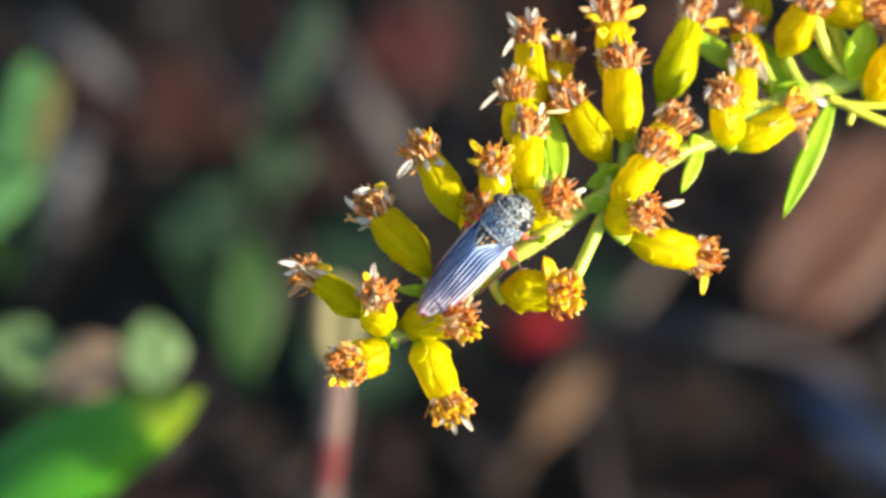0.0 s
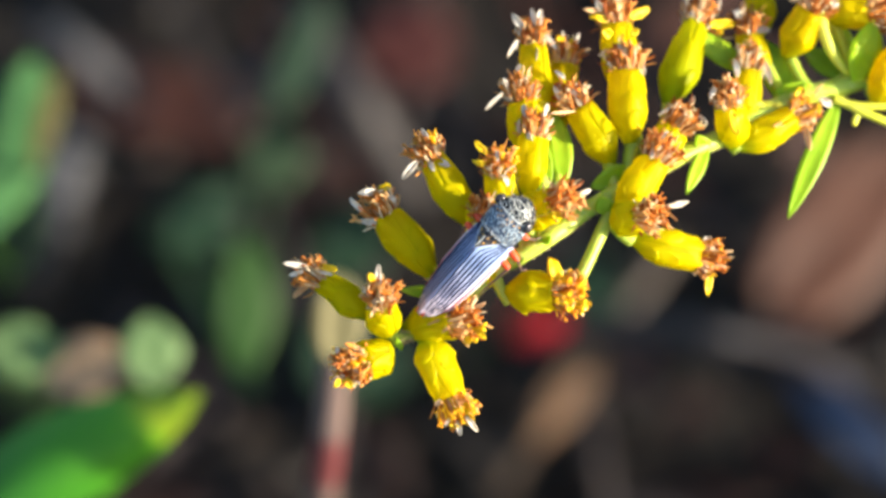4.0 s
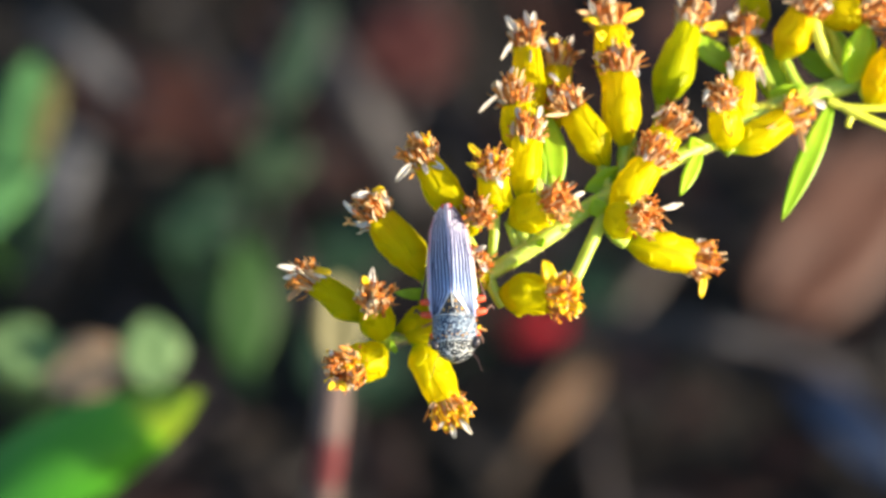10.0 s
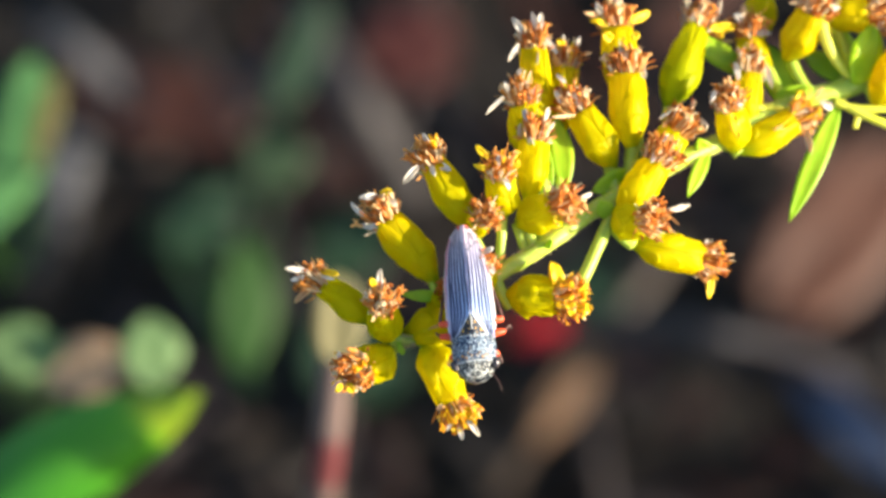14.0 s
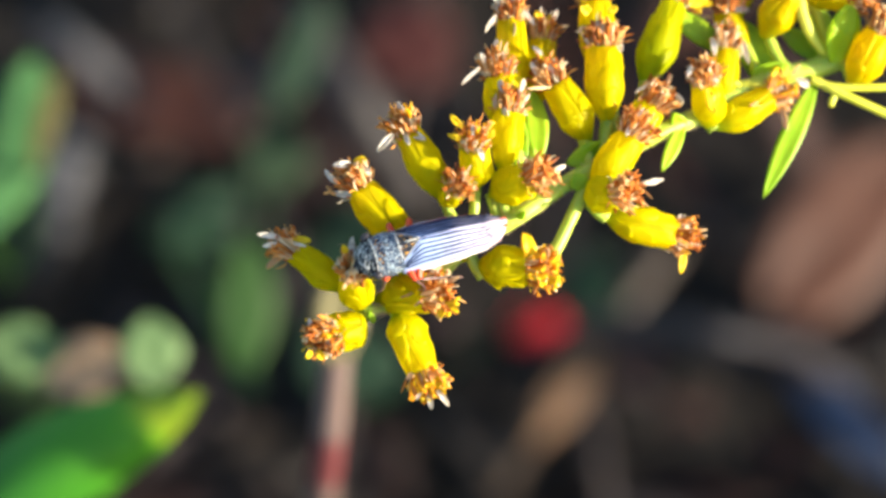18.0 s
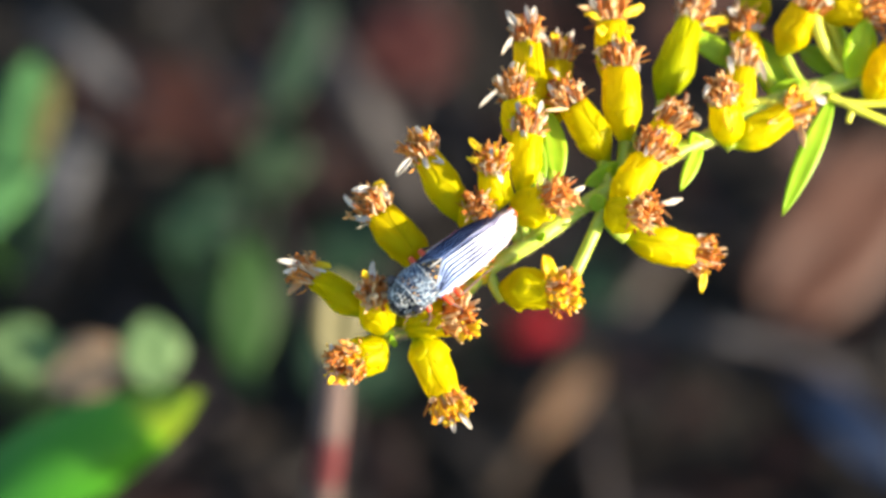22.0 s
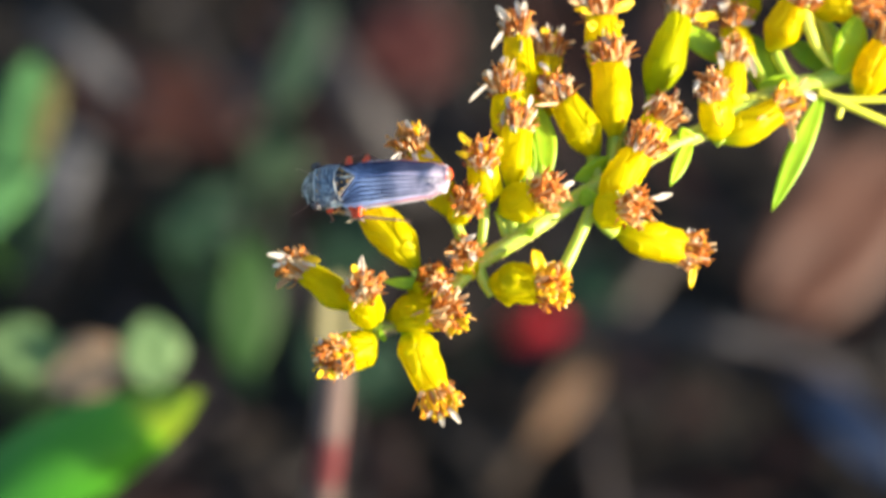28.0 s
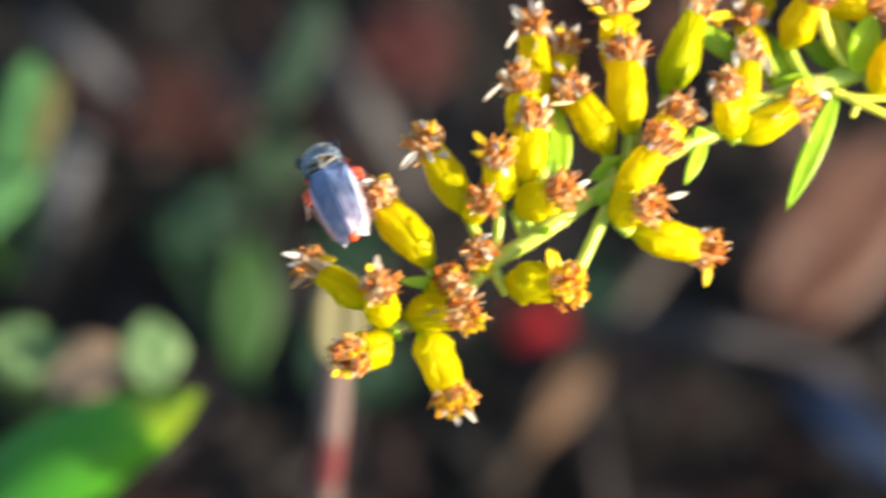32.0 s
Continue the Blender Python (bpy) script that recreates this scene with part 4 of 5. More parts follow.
# ---- things behind the spray, on and over the soil ----
def weed(name, label, leaves, root, material, stalk=True, fold=0.18):
    """A low plant: its leaves, each from foot to tip, and a stalk that stands in the soil."""
    thing = tagged(new(name), label, "plant")
    thing.matrix_basis = Matrix.Translation(root)
    back = Matrix.Translation(-root)
    for a, b, width, m, curl, lean in leaves:
        part("leaf", blade((b - a).length, width, 0.0004, curl=curl, fold=fold, blunt=0.8, n=16, wave=0.05, seed=a.x * 100), m, thing, m=back @ aim(a, b - a, lean))
        if stalk:
            mid = (a + root) * 0.5 + Vector((0.001, -0.001, 0.001))
            part("stalk", tube([back @ p for p in spline([root, mid, a], 10)], [0.0007, 0.0004], 7), material, thing)
    return thing


def leaf_thing(name, label, category, a, b, width, material, curl=0.1, lean=(0, -0.47, 0.88), blunt=0.7, wave=0.12):
    """A loose leaf from a to b."""
    ob = tagged(part(name, blade((b - a).length, width, 0.0004, curl=curl, fold=0.12, blunt=blunt, n=16, across=6, wave=wave, seed=a.x * 200), material, m=aim(a, b - a, lean)), label, category)
    size = (b - a).length
    part("midrib", tube([Vector((size * f, 0, 0.0004 - curl * size * f * f)) for f in [i / 8 for i in range(9)]], [0.0004, 0.0002], 6), material, ob)
    part("leaf_stalk", tube(spline([(0, 0, 0), (-0.3 * size, 0.02 * size, -0.05 * size), (-0.6 * size, 0.0, -0.16 * size)], 8), [0.0004, 0.0003], 6), M_TWIG, ob)
    return ob


def twig(name, label, pts, r0, r1, material):
    a = Vector(pts[0])
    way = [p - a for p in spline(pts, 24)]
    ob = tagged(part(name, tube(way, [r0, (r0 + r1) / 2, r1], 10, lumps=0.25), material, m=Matrix.Translation(a)), label, "twig")
    for k in (7, 16):
        bend = way[k + 1] - way[k - 1]
        part("knot", tube([way[k] - bend * 0.12, way[k], way[k] + bend * 0.12], [r0 * 0.8, (r0 + r1) * 0.64, r1 * 0.8], 9, lumps=0.3), material, ob)
    return ob


LIE = Vector((0.1, -0.35, 1))
FACE = SPRAY.to_3x3() @ Vector((0.15, -0.1, 1))
weed("broad_leaf_weed", "low weed with a broad green leaf yellowing at the tip",
     [(spot(-150, 962, 0.085), spot(354, 704, 0.080), 0.0066, M_BROAD, 0.03, FACE)], spot(-60, 900, None), M_GREEN, fold=-0.62)
weed("edge_weed", "green weed with upright leaves", [(spot(-40, 420, 0.13), spot(64, 96, 0.13), 0.0062, M_TEAL, 0.0, FACE), (spot(62, 300, 0.128), spot(106, 118, 0.128), 0.0018, M_FADED, 0.0, FACE)], spot(0, 500, None), M_GREEN)
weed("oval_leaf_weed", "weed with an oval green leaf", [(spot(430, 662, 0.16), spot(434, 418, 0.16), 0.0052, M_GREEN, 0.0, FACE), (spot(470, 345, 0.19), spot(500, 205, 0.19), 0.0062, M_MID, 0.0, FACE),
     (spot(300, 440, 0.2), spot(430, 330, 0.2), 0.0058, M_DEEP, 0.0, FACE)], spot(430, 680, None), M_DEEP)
weed("pale_leaf_weed", "small weed with rounded pale green leaves", [(spot(266, 684, 0.10), spot(266, 558, 0.10), 0.0046, M_PALE, 0.0, FACE)], spot(268, 700, None), M_PALE)
weed("yellowing_weed", "small weed with round leaves fading to yellow and cream",
     [(spot(-40, 612, 0.102), spot(118, 624, 0.102), 0.0044, M_PALE, 0.0, FACE), (spot(70, 668, 0.108), spot(240, 628, 0.106), 0.0046, M_CREAM, 0.0, FACE)], spot(30, 720, None), M_PALE)
weed("creeping_weed", "creeping weed, shade put into its deep green", [(spot(620, 700, 0.2), spot(560, 560, 0.2), 0.007, M_DEEP, 0.0, FACE), (spot(560, 470, 0.22), spot(690, 380, 0.22), 0.0068, M_DEEP, 0.0, FACE),
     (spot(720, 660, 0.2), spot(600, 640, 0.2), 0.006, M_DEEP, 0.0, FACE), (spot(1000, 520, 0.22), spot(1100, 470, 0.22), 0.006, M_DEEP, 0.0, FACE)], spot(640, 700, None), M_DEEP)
# dry stalk that stands up in front of the litter
stalk = tagged(new("dry_stalk"), "dry pinkish plant stalk standing upright with a pale top", "stalk")
top, mid1, mid2, foot = spot(600, 545, 0.07), spot(583, 770, 0.075), spot(573, 845, 0.078), spot(552, 1150, None)
stalk.matrix_basis = Matrix.Translation(foot)
for name, a, b, r, m in (("culm", mid1, top, 0.00104, M_PINK), ("node", mid2, mid1, 0.00110, M_WINE), ("culm", foot, mid2, 0.00106, M_PINK)):
    part(name, tube([p - foot for p in spline([a, (a + b) * 0.5, b], 10)], [r, r * 0.96], 12, lumps=0.1), m, stalk)
part("husk", blade(0.0056, 0.0034, 0.0006, fold=0.3, blunt=0.5), M_STRAW, stalk, "pale straw husk", m=Matrix.Translation(-foot) @ aim(spot(592, 640, 0.068), spot(600, 500, 0.068) - spot(592, 640, 0.068), FACE))
leaf_thing("red_leaf", "fallen scarlet leaf among dark litter", "leaf", spot(892, 586, None, 0.017), spot(1000, 570, None, 0.017), 0.0035, M_SCARLET, 0.0, LIE, 0.6, 0.05)
leaf_thing("rust_leaf", "large dry rust-brown leaf", "leaf", spot(1370, 560, None, 0.016), spot(1600, 260, None, 0.016), 0.0126, M_RUST, 0.0, LIE, 0.45, 0.05)
leaf_thing("maroon_leaf", "dull maroon leaf on dark litter", "leaf", spot(650, 70, None, 0.02), spot(810, 100, None, 0.02), 0.0092, M_MAROON, 0.0, LIE, 0.5, 0.05)
leaf_thing("brown_leaf", "curled rusty brown leaf on the soil", "leaf", spot(90, 130, None, 0.012), spot(450, 230, None, 0.012), 0.0085, M_BROWN, 0.0, LIE, 0.5, 0.05)
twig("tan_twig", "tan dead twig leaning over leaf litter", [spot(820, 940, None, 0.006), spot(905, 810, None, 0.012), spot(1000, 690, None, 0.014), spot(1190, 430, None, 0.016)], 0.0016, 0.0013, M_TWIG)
# added blade along the twig where sunlight brightens it
leaf_thing("tan_leaf", "added tan piece painting the sunlit stretch of the twig", "leaf", spot(940, 785, None, 0.020), spot(1062, 612, None, 0.022), 0.0034, M_TAN, 0.0, LIE, 0.6, 0.05)
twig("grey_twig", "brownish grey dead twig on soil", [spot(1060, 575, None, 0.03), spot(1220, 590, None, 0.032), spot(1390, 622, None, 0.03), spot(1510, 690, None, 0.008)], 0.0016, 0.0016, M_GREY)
leaf_thing("slate_leaf", "slate blue dead leaf on dark soil", "leaf", spot(1400, 640, None, 0.02), spot(1600, 850, None, 0.02), 0.0048, M_SLATE, 0.0, LIE, 0.6, 0.05)
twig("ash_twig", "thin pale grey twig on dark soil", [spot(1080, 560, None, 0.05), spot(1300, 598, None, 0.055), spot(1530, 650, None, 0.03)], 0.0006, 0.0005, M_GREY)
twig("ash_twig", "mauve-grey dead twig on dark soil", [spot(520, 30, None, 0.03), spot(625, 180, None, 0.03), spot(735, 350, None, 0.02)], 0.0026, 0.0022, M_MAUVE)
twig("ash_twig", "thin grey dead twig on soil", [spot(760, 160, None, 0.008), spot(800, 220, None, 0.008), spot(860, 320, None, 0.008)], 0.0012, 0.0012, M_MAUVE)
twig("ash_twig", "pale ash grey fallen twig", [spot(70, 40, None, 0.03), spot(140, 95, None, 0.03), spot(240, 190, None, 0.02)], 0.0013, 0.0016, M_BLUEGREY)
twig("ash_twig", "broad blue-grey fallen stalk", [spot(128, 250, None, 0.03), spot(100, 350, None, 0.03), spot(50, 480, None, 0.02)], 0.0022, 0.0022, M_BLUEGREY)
for x0, y0, x1, y1, w, m in ((1340, 780, 1440, 830, 0.0034, M_BROWN), (620, 800, 720, 860, 0.0040, M_BROWN), (380, 800, 470, 760, 0.0040, M_TWIG), (1180, 760, 1260, 700, 0.0030, M_BROWN), (240, 330, 330, 270, 0.0040, M_TWIG)):
    tagged(leaf_thing("dead_leaf", "dull dead leaf lying in the litter", "leaf", spot(x0, y0, None, 0.009), spot(x1, y1, None, 0.009), w, m, 0.0, LIE, 0.55, 0.15), group="dead leaves in the litter")
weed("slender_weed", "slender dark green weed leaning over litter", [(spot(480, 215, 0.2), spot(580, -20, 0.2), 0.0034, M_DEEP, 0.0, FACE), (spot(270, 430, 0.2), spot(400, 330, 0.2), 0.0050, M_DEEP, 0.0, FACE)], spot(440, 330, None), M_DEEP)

# straws fallen across the litter
straws = random.Random(12)
for k in range(14):
    x, y, a = straws.uniform(-0.09, 0.09), straws.uniform(0.02, 0.24), straws.uniform(0, math.pi)
    long = straws.uniform(0.03, 0.08)
    way = Vector((math.cos(a), math.sin(a), 0)) * long
    p = Vector((x, y, 0.012))
    tagged(twig("dry_straw", "thin dry straw fallen on leaf litter", [p - way, p + Vector((0.004, 0.002, 0.006)), p + way], straws.uniform(0.0004, 0.0008), 0.0004, straws.choice((M_ASH, M_TWIG, M_BROWN, M_PINK, M_GREY))), category="straw", group="fallen straws")

# leaf litter over the soil
rnd = random.Random(21)
verts_bm = bmesh.new()
for k in range(1100):
    x, y = rnd.uniform(-0.16, 0.16), rnd.uniform(-0.05, 0.32)
    piece = blade(rnd.uniform(0.007, 0.022), rnd.uniform(0.0025, 0.0075), 0.0004, curl=rnd.uniform(-0.2, 0.3), fold=rnd.uniform(0, 0.5), blunt=rnd.uniform(0.5, 1.0), n=5, across=2, wave=0.2, seed=k)
    m = pose(x, y, rnd.uniform(0.002, 0.014), rnd.uniform(-35, 35), rnd.uniform(-30, 30), rnd.uniform(0, 360))
    bmesh.ops.transform(piece, matrix=m, verts=piece.verts)
    me = bpy.data.meshes.new("piece")
    piece.to_mesh(me)
    piece.free()
    verts_bm.from_mesh(me)
    bpy.data.meshes.remove(me)
litter = tagged(part("leaf_litter", verts_bm, M_LITTER), "rotting brown leaf litter, darkened for shade", "leaf litter", kind="stuff")


# ---- movement ----
def bend(x, y, turn):
    """The spray swung by the wind: shift in plan units and turn in degrees."""
    return SPRAY @ pose(x * U, -y * U, 0, 0, 0, -turn) @ Matrix.Translation(BASE)


def stand(x, y, z, heading, nod, roll):
    """The leafhopper at a plan point: heading from +x, nod of the head away from the viewer, roll to its side."""
    spin = pose(0, 0, 0, 0, 0, heading) @ pose(0, 0, 0, 0, nod, 0) @ pose(0, 0, 0, roll, 0, 0)
    return SPRAY @ Matrix.Translation(sp(x, y, z)) @ spin @ pose(0, 0, -0.0008)


def motions():
    walk(goldenrod, [
        (0, bend(-9.8, -4.7, 0.20)),
        (0.1, bend(-8.8, -5.1, 0.14)),
        (0.2, bend(-8.6, -11.9, 0.24)),
        (0.3, bend(-9.6, -12.0, 0.24)),
        (0.4, bend(1.1, -4.5, 0.06)),
        (0.5, bend(4.6, -7.1, 0.10)),
        (0.6, bend(-3.1, -17.8, 0.28)),
        (0.7, bend(-20.2, -25.2, 0.51)),
        (0.8, bend(-13.4, -22.5, 0.42)),
        (0.9, bend(-1.7, -14.9, 0.23)),
        (1, bend(-5.0, -11.8, 0.27)),
        (1.1, bend(-9.6, -14.3, 0.28)),
        (1.2, bend(-9.5, -18.2, 0.33)),
        (1.3, bend(-4.6, -15.1, 0.25)),
        (1.4, bend(-1.7, -12.6, 0.20)),
        (1.5, bend(-7.7, -16.0, 0.39)),
        (1.6, bend(-8.6, -16.5, 0.30)),
        (1.7, bend(-4.6, -15.1, 0.25)),
        (1.8, bend(1.4, -20.3, 0.28)),
        (1.9, bend(-5.4, -23.1, 0.37)),
        (2, bend(-13.1, -15.3, 0.34)),
        (2.1, bend(-0.7, -11.4, 0.17)),
        (2.2, bend(0.3, -13.6, 0.20)),
        (2.3, bend(-12.5, -18.4, 0.36)),
        (2.4, bend(-15.4, -21.5, 0.42)),
        (2.5, bend(-5.7, -12.0, 0.12)),
        (2.6, bend(1.1, -5.6, 0.07)),
        (2.7, bend(-4.7, -10.5, 0.19)),
        (2.8, bend(-9.6, -14.3, 0.28)),
        (2.9, bend(-4.7, -12.8, 0.22)),
        (3, bend(0.7, -13.1, 0.23)),
        (3.1, bend(-4.7, -12.8, 0.22)),
        (3.5, bend(-5.8, -7.8, 0.30)),
        (4, bend(-1.0, -3.0, 0.17)),
        (4.5, bend(-8.0, -9.0, 0.23)),
        (5, bend(-5.0, 2.0, 0.06)),
        (5.5, bend(2.0, 6.9, -0.14)),
        (6, bend(-7.0, -3.6, 0.09)),
        (6.5, bend(2.7, 8.2, -0.13)),
        (6.8, bend(-1.1, 3.5, -0.02)),
        (7, bend(-3.7, 0.3, 0.05)),
        (7.1, bend(-4.9, -3.7, 0.09)),
        (7.2, bend(-7.0, 4.1, -0.01)),
        (7.3, bend(1.9, 4.7, -0.08)),
        (7.4, bend(1.0, 0.6, -0.02)),
        (7.5, bend(-13.8, -4.2, 0.23)),
        (7.6, bend(-13.8, -2.1, 0.13)),
        (7.7, bend(2.0, 0.7, -0.02)),
        (7.8, bend(-0.0, 0.6, -0.01)),
        (7.9, bend(-12.7, -7.7, 0.20)),
        (8, bend(-19.4, -13.1, 0.39)),
        (8.1, bend(-13.7, -7.7, 0.21)),
        (8.2, bend(-1.0, -1.2, 0.02)),
        (8.3, bend(-4.9, -3.7, 0.09)),
        (8.4, bend(-13.6, -11.1, 0.26)),
        (8.5, bend(-19.2, -10.3, 0.25)),
        (8.7, bend(-16.6, -10.3, 0.24)),
        (8.9, bend(-14.0, -10.4, 0.23)),
        (9, bend(-12.7, -10.4, 0.23)),
        (9.2, bend(-10.4, -6.3, 0.16)),
        (9.5, bend(-6.9, -0.2, 0.06)),
        (10, bend(-11.9, 1.6, 0.08)),
        (10.1, bend(-10.6, -0.1, 0.10)),
        (10.5, bend(-5.6, -7.0, 0.18)),
        (11, bend(-8.7, -1.7, 0.15)),
        (11.5, bend(-5.8, -13.5, 0.32)),
        (12, bend(-4.7, -4.0, 0.14)),
        (12.5, bend(-2.8, -2.8, 0.10)),
        (13, bend(0.0, 0.0, 0.00)),
        (13.5, bend(0.3, 2.3, -0.07)),
        (14, bend(1.4, 4.7, -0.02)),
        (14.5, bend(-10.2, -7.6, 0.22)),
        (15, bend(-14.0, -12.0, 0.29)),
        (15.5, bend(-9.0, -6.0, 0.17)),
        (16, bend(-17.0, -16.0, 0.34)),
        (16.5, bend(-25.4, -22.2, 0.54)),
        (16.6, bend(-24.3, -22.1, 0.50)),
        (16.7, bend(-25.2, -23.3, 0.52)),
        (16.8, bend(-27.2, -24.5, 0.56)),
        (16.9, bend(-9.6, -12.0, 0.24)),
        (17, bend(-6.4, -9.8, 0.33)),
        (17.1, bend(-25.2, -26.7, 0.57)),
        (17.2, bend(-37.8, -38.3, 0.83)),
        (17.3, bend(-23.3, -22.0, 0.49)),
        (17.4, bend(-17.5, -12.5, 0.31)),
        (17.5, bend(-11.7, -23.4, 0.55)),
        (17.6, bend(-20.1, -29.7, 0.58)),
        (17.7, bend(-22.3, -20.8, 0.47)),
        (17.8, bend(-21.9, -41.2, 0.76)),
        (17.9, bend(-29.3, -62.1, 1.12)),
        (18, bend(-46.8, -49.9, 1.11)),
        (18.1, bend(-43.6, -42.7, 0.94)),
        (18.2, bend(-32.9, -35.1, 0.75)),
        (18.3, bend(-15.1, -32.8, 0.59)),
        (18.4, bend(-13.2, -29.3, 0.52)),
        (18.5, bend(-28.4, -33.1, 0.90)),
        (18.6, bend(-42.6, -44.9, 0.96)),
        (18.7, bend(-31.8, -39.6, 0.81)),
        (18.8, bend(-23.2, -25.4, 0.54)),
        (18.9, bend(-34.8, -38.1, 0.81)),
        (19, bend(-52.3, -63.1, 1.51)),
        (19.1, bend(-32.7, -45.3, 0.90)),
        (19.2, bend(-16.4, -21.5, 0.43)),
        (19.3, bend(-21.2, -24.1, 0.51)),
        (19.4, bend(-28.7, -46.8, 0.89)),
        (19.5, bend(-30.1, -48.9, 0.99)),
        (19.6, bend(-12.6, -11.1, 0.25)),
        (19.7, bend(1.0, -2.2, 0.02)),
        (19.8, bend(-1.5, -22.8, 0.34)),
        (19.9, bend(-20.0, -34.3, 0.64)),
        (20, bend(-28.8, -29.8, 0.68)),
        (20.1, bend(-3.2, -10.4, 0.18)),
        (20.2, bend(10.0, -5.0, -0.00)),
        (20.3, bend(-11.7, -9.3, 0.22)),
        (20.4, bend(-23.4, -14.1, 0.38)),
        (20.5, bend(-22.4, -15.6, 0.29)),
        (20.6, bend(-5.8, -4.9, 0.11)),
        (20.7, bend(-7.0, 1.8, 0.02)),
        (20.8, bend(-11.7, -9.3, 0.22)),
        (20.9, bend(-15.4, -20.3, 0.41)),
        (21, bend(-25.9, -18.2, 0.57)),
        (21.1, bend(-29.4, -12.2, 0.39)),
        (21.2, bend(-24.4, -16.4, 0.42)),
        (21.3, bend(-19.4, -17.2, 0.39)),
        (21.4, bend(-20.5, -11.6, 0.32)),
        (21.5, bend(-21.4, -6.1, 0.18)),
        (22, bend(-11.6, -8.3, 0.20)),
        (22.3, bend(-14.6, -6.1, 0.23)),
        (22.5, bend(-16.6, -4.7, 0.25)),
        (22.6, bend(-15.5, -4.9, 0.23)),
        (22.8, bend(-13.2, -5.2, 0.18)),
        (23, bend(-11.0, -5.6, 0.13)),
        (23.1, bend(-11.2, -5.6, 0.15)),
        (23.3, bend(-11.5, -5.7, 0.19)),
        (23.5, bend(-11.8, -5.7, 0.22)),
        (23.6, bend(-27.3, -19.4, 0.48)),
        (23.7, bend(-31.3, -16.9, 0.47)),
        (23.8, bend(-22.5, -14.0, 0.37)),
        (23.9, bend(-17.5, -13.7, 0.33)),
        (24, bend(-24.1, -12.6, 0.36)),
        (24.1, bend(-37.2, -16.1, 0.51)),
        (24.2, bend(-41.1, -20.4, 0.60)),
        (24.3, bend(-38.2, -20.2, 0.57)),
        (24.4, bend(-47.0, -20.8, 0.65)),
        (24.5, bend(-60.6, -19.2, 0.61)),
        (24.6, bend(-72.9, -36.7, 1.07)),
        (24.7, bend(-78.4, -37.1, 1.11)),
        (24.8, bend(-66.6, -32.9, 0.96)),
        (24.9, bend(-51.8, -30.2, 0.82)),
        (25, bend(-58.5, -33.0, 0.79)),
        (25.1, bend(-78.1, -50.1, 1.30)),
        (25.2, bend(-74.2, -45.9, 1.21)),
        (25.3, bend(-39.4, -9.5, 0.43)),
        (25.4, bend(-32.6, 0.1, 0.24)),
        (25.5, bend(-45.9, -18.3, 0.74)),
        (26, bend(-36.0, -22.0, 0.57)),
        (26.2, bend(-39.2, -18.0, 0.53)),
        (26.5, bend(-44.0, -12.0, 0.46)),
        (27, bend(-30.0, -22.0, 0.46)),
        (27.5, bend(-41.4, -16.5, 0.43)),
        (27.6, bend(-48.1, -24.9, 0.60)),
        (27.7, bend(-28.0, -40.5, 0.68)),
        (27.8, bend(-20.3, -28.7, 0.45)),
        (27.9, bend(-30.7, -6.7, 0.21)),
        (28, bend(-30.5, -18.0, 0.37)),
        (28.1, bend(-22.1, -40.1, 0.63)),
        (28.2, bend(-22.6, -16.4, 0.29)),
        (28.3, bend(-17.0, 1.0, -0.01)),
        (28.4, bend(-0.7, -20.5, 0.19)),
        (28.5, bend(-6.3, -39.1, 0.50)),
        (28.6, bend(-30.3, -26.0, 0.48)),
        (28.7, bend(-23.5, -19.8, 0.35)),
        (28.8, bend(-1.5, -31.9, 0.36)),
        (28.9, bend(-25.1, -38.1, 0.62)),
        (29, bend(-61.0, -22.4, 0.66)),
        (29.1, bend(-40.9, -37.5, 0.73)),
        (29.2, bend(-28.4, -68.9, 1.09)),
        (29.3, bend(-38.5, -56.0, 0.98)),
        (29.4, bend(-31.3, -24.9, 0.48)),
        (29.5, bend(-11.3, -36.0, 0.49)),
        (29.6, bend(-19.8, -51.3, 0.78)),
        (29.7, bend(-45.6, -49.7, 0.94)),
        (29.8, bend(-52.2, -66.0, 1.23)),
        (29.9, bend(-8.2, -49.5, 0.55)),
        (30, bend(10.8, -11.9, -0.14)),
        (30.1, bend(1.3, -28.4, 0.17)),
        (30.2, bend(-27.5, -72.3, 1.02)),
        (30.3, bend(-58.9, -85.8, 1.45)),
        (30.4, bend(-33.1, -38.7, 0.58)),
        (30.5, bend(-0.1, -9.2, -0.09)),
        (30.6, bend(-22.8, -15.3, 0.16)),
        (30.7, bend(-53.7, -50.3, 0.89)),
        (30.8, bend(-43.5, -65.5, 1.04)),
        (30.9, bend(-0.3, -3.6, -0.18)),
        (31, bend(7.2, 18.5, -0.55)),
        (31.1, bend(-8.4, -41.6, 0.43)),
        (31.2, bend(-39.0, -91.3, 1.38)),
        (31.3, bend(-56.8, -44.8, 0.84)),
        (31.4, bend(-0.5, 21.5, -0.31)),
        (31.5, bend(30.8, -8.1, -0.11)),
        (31.6, bend(-44.4, -100.6, 1.78)),
        (31.7, bend(-89.3, -79.8, 1.81)),
        (31.8, bend(-47.5, -46.3, 1.02)),
        (31.9, bend(31.2, -26.2, 0.15)),
        (32, bend(-3.5, -19.5, 0.31)),
    ])
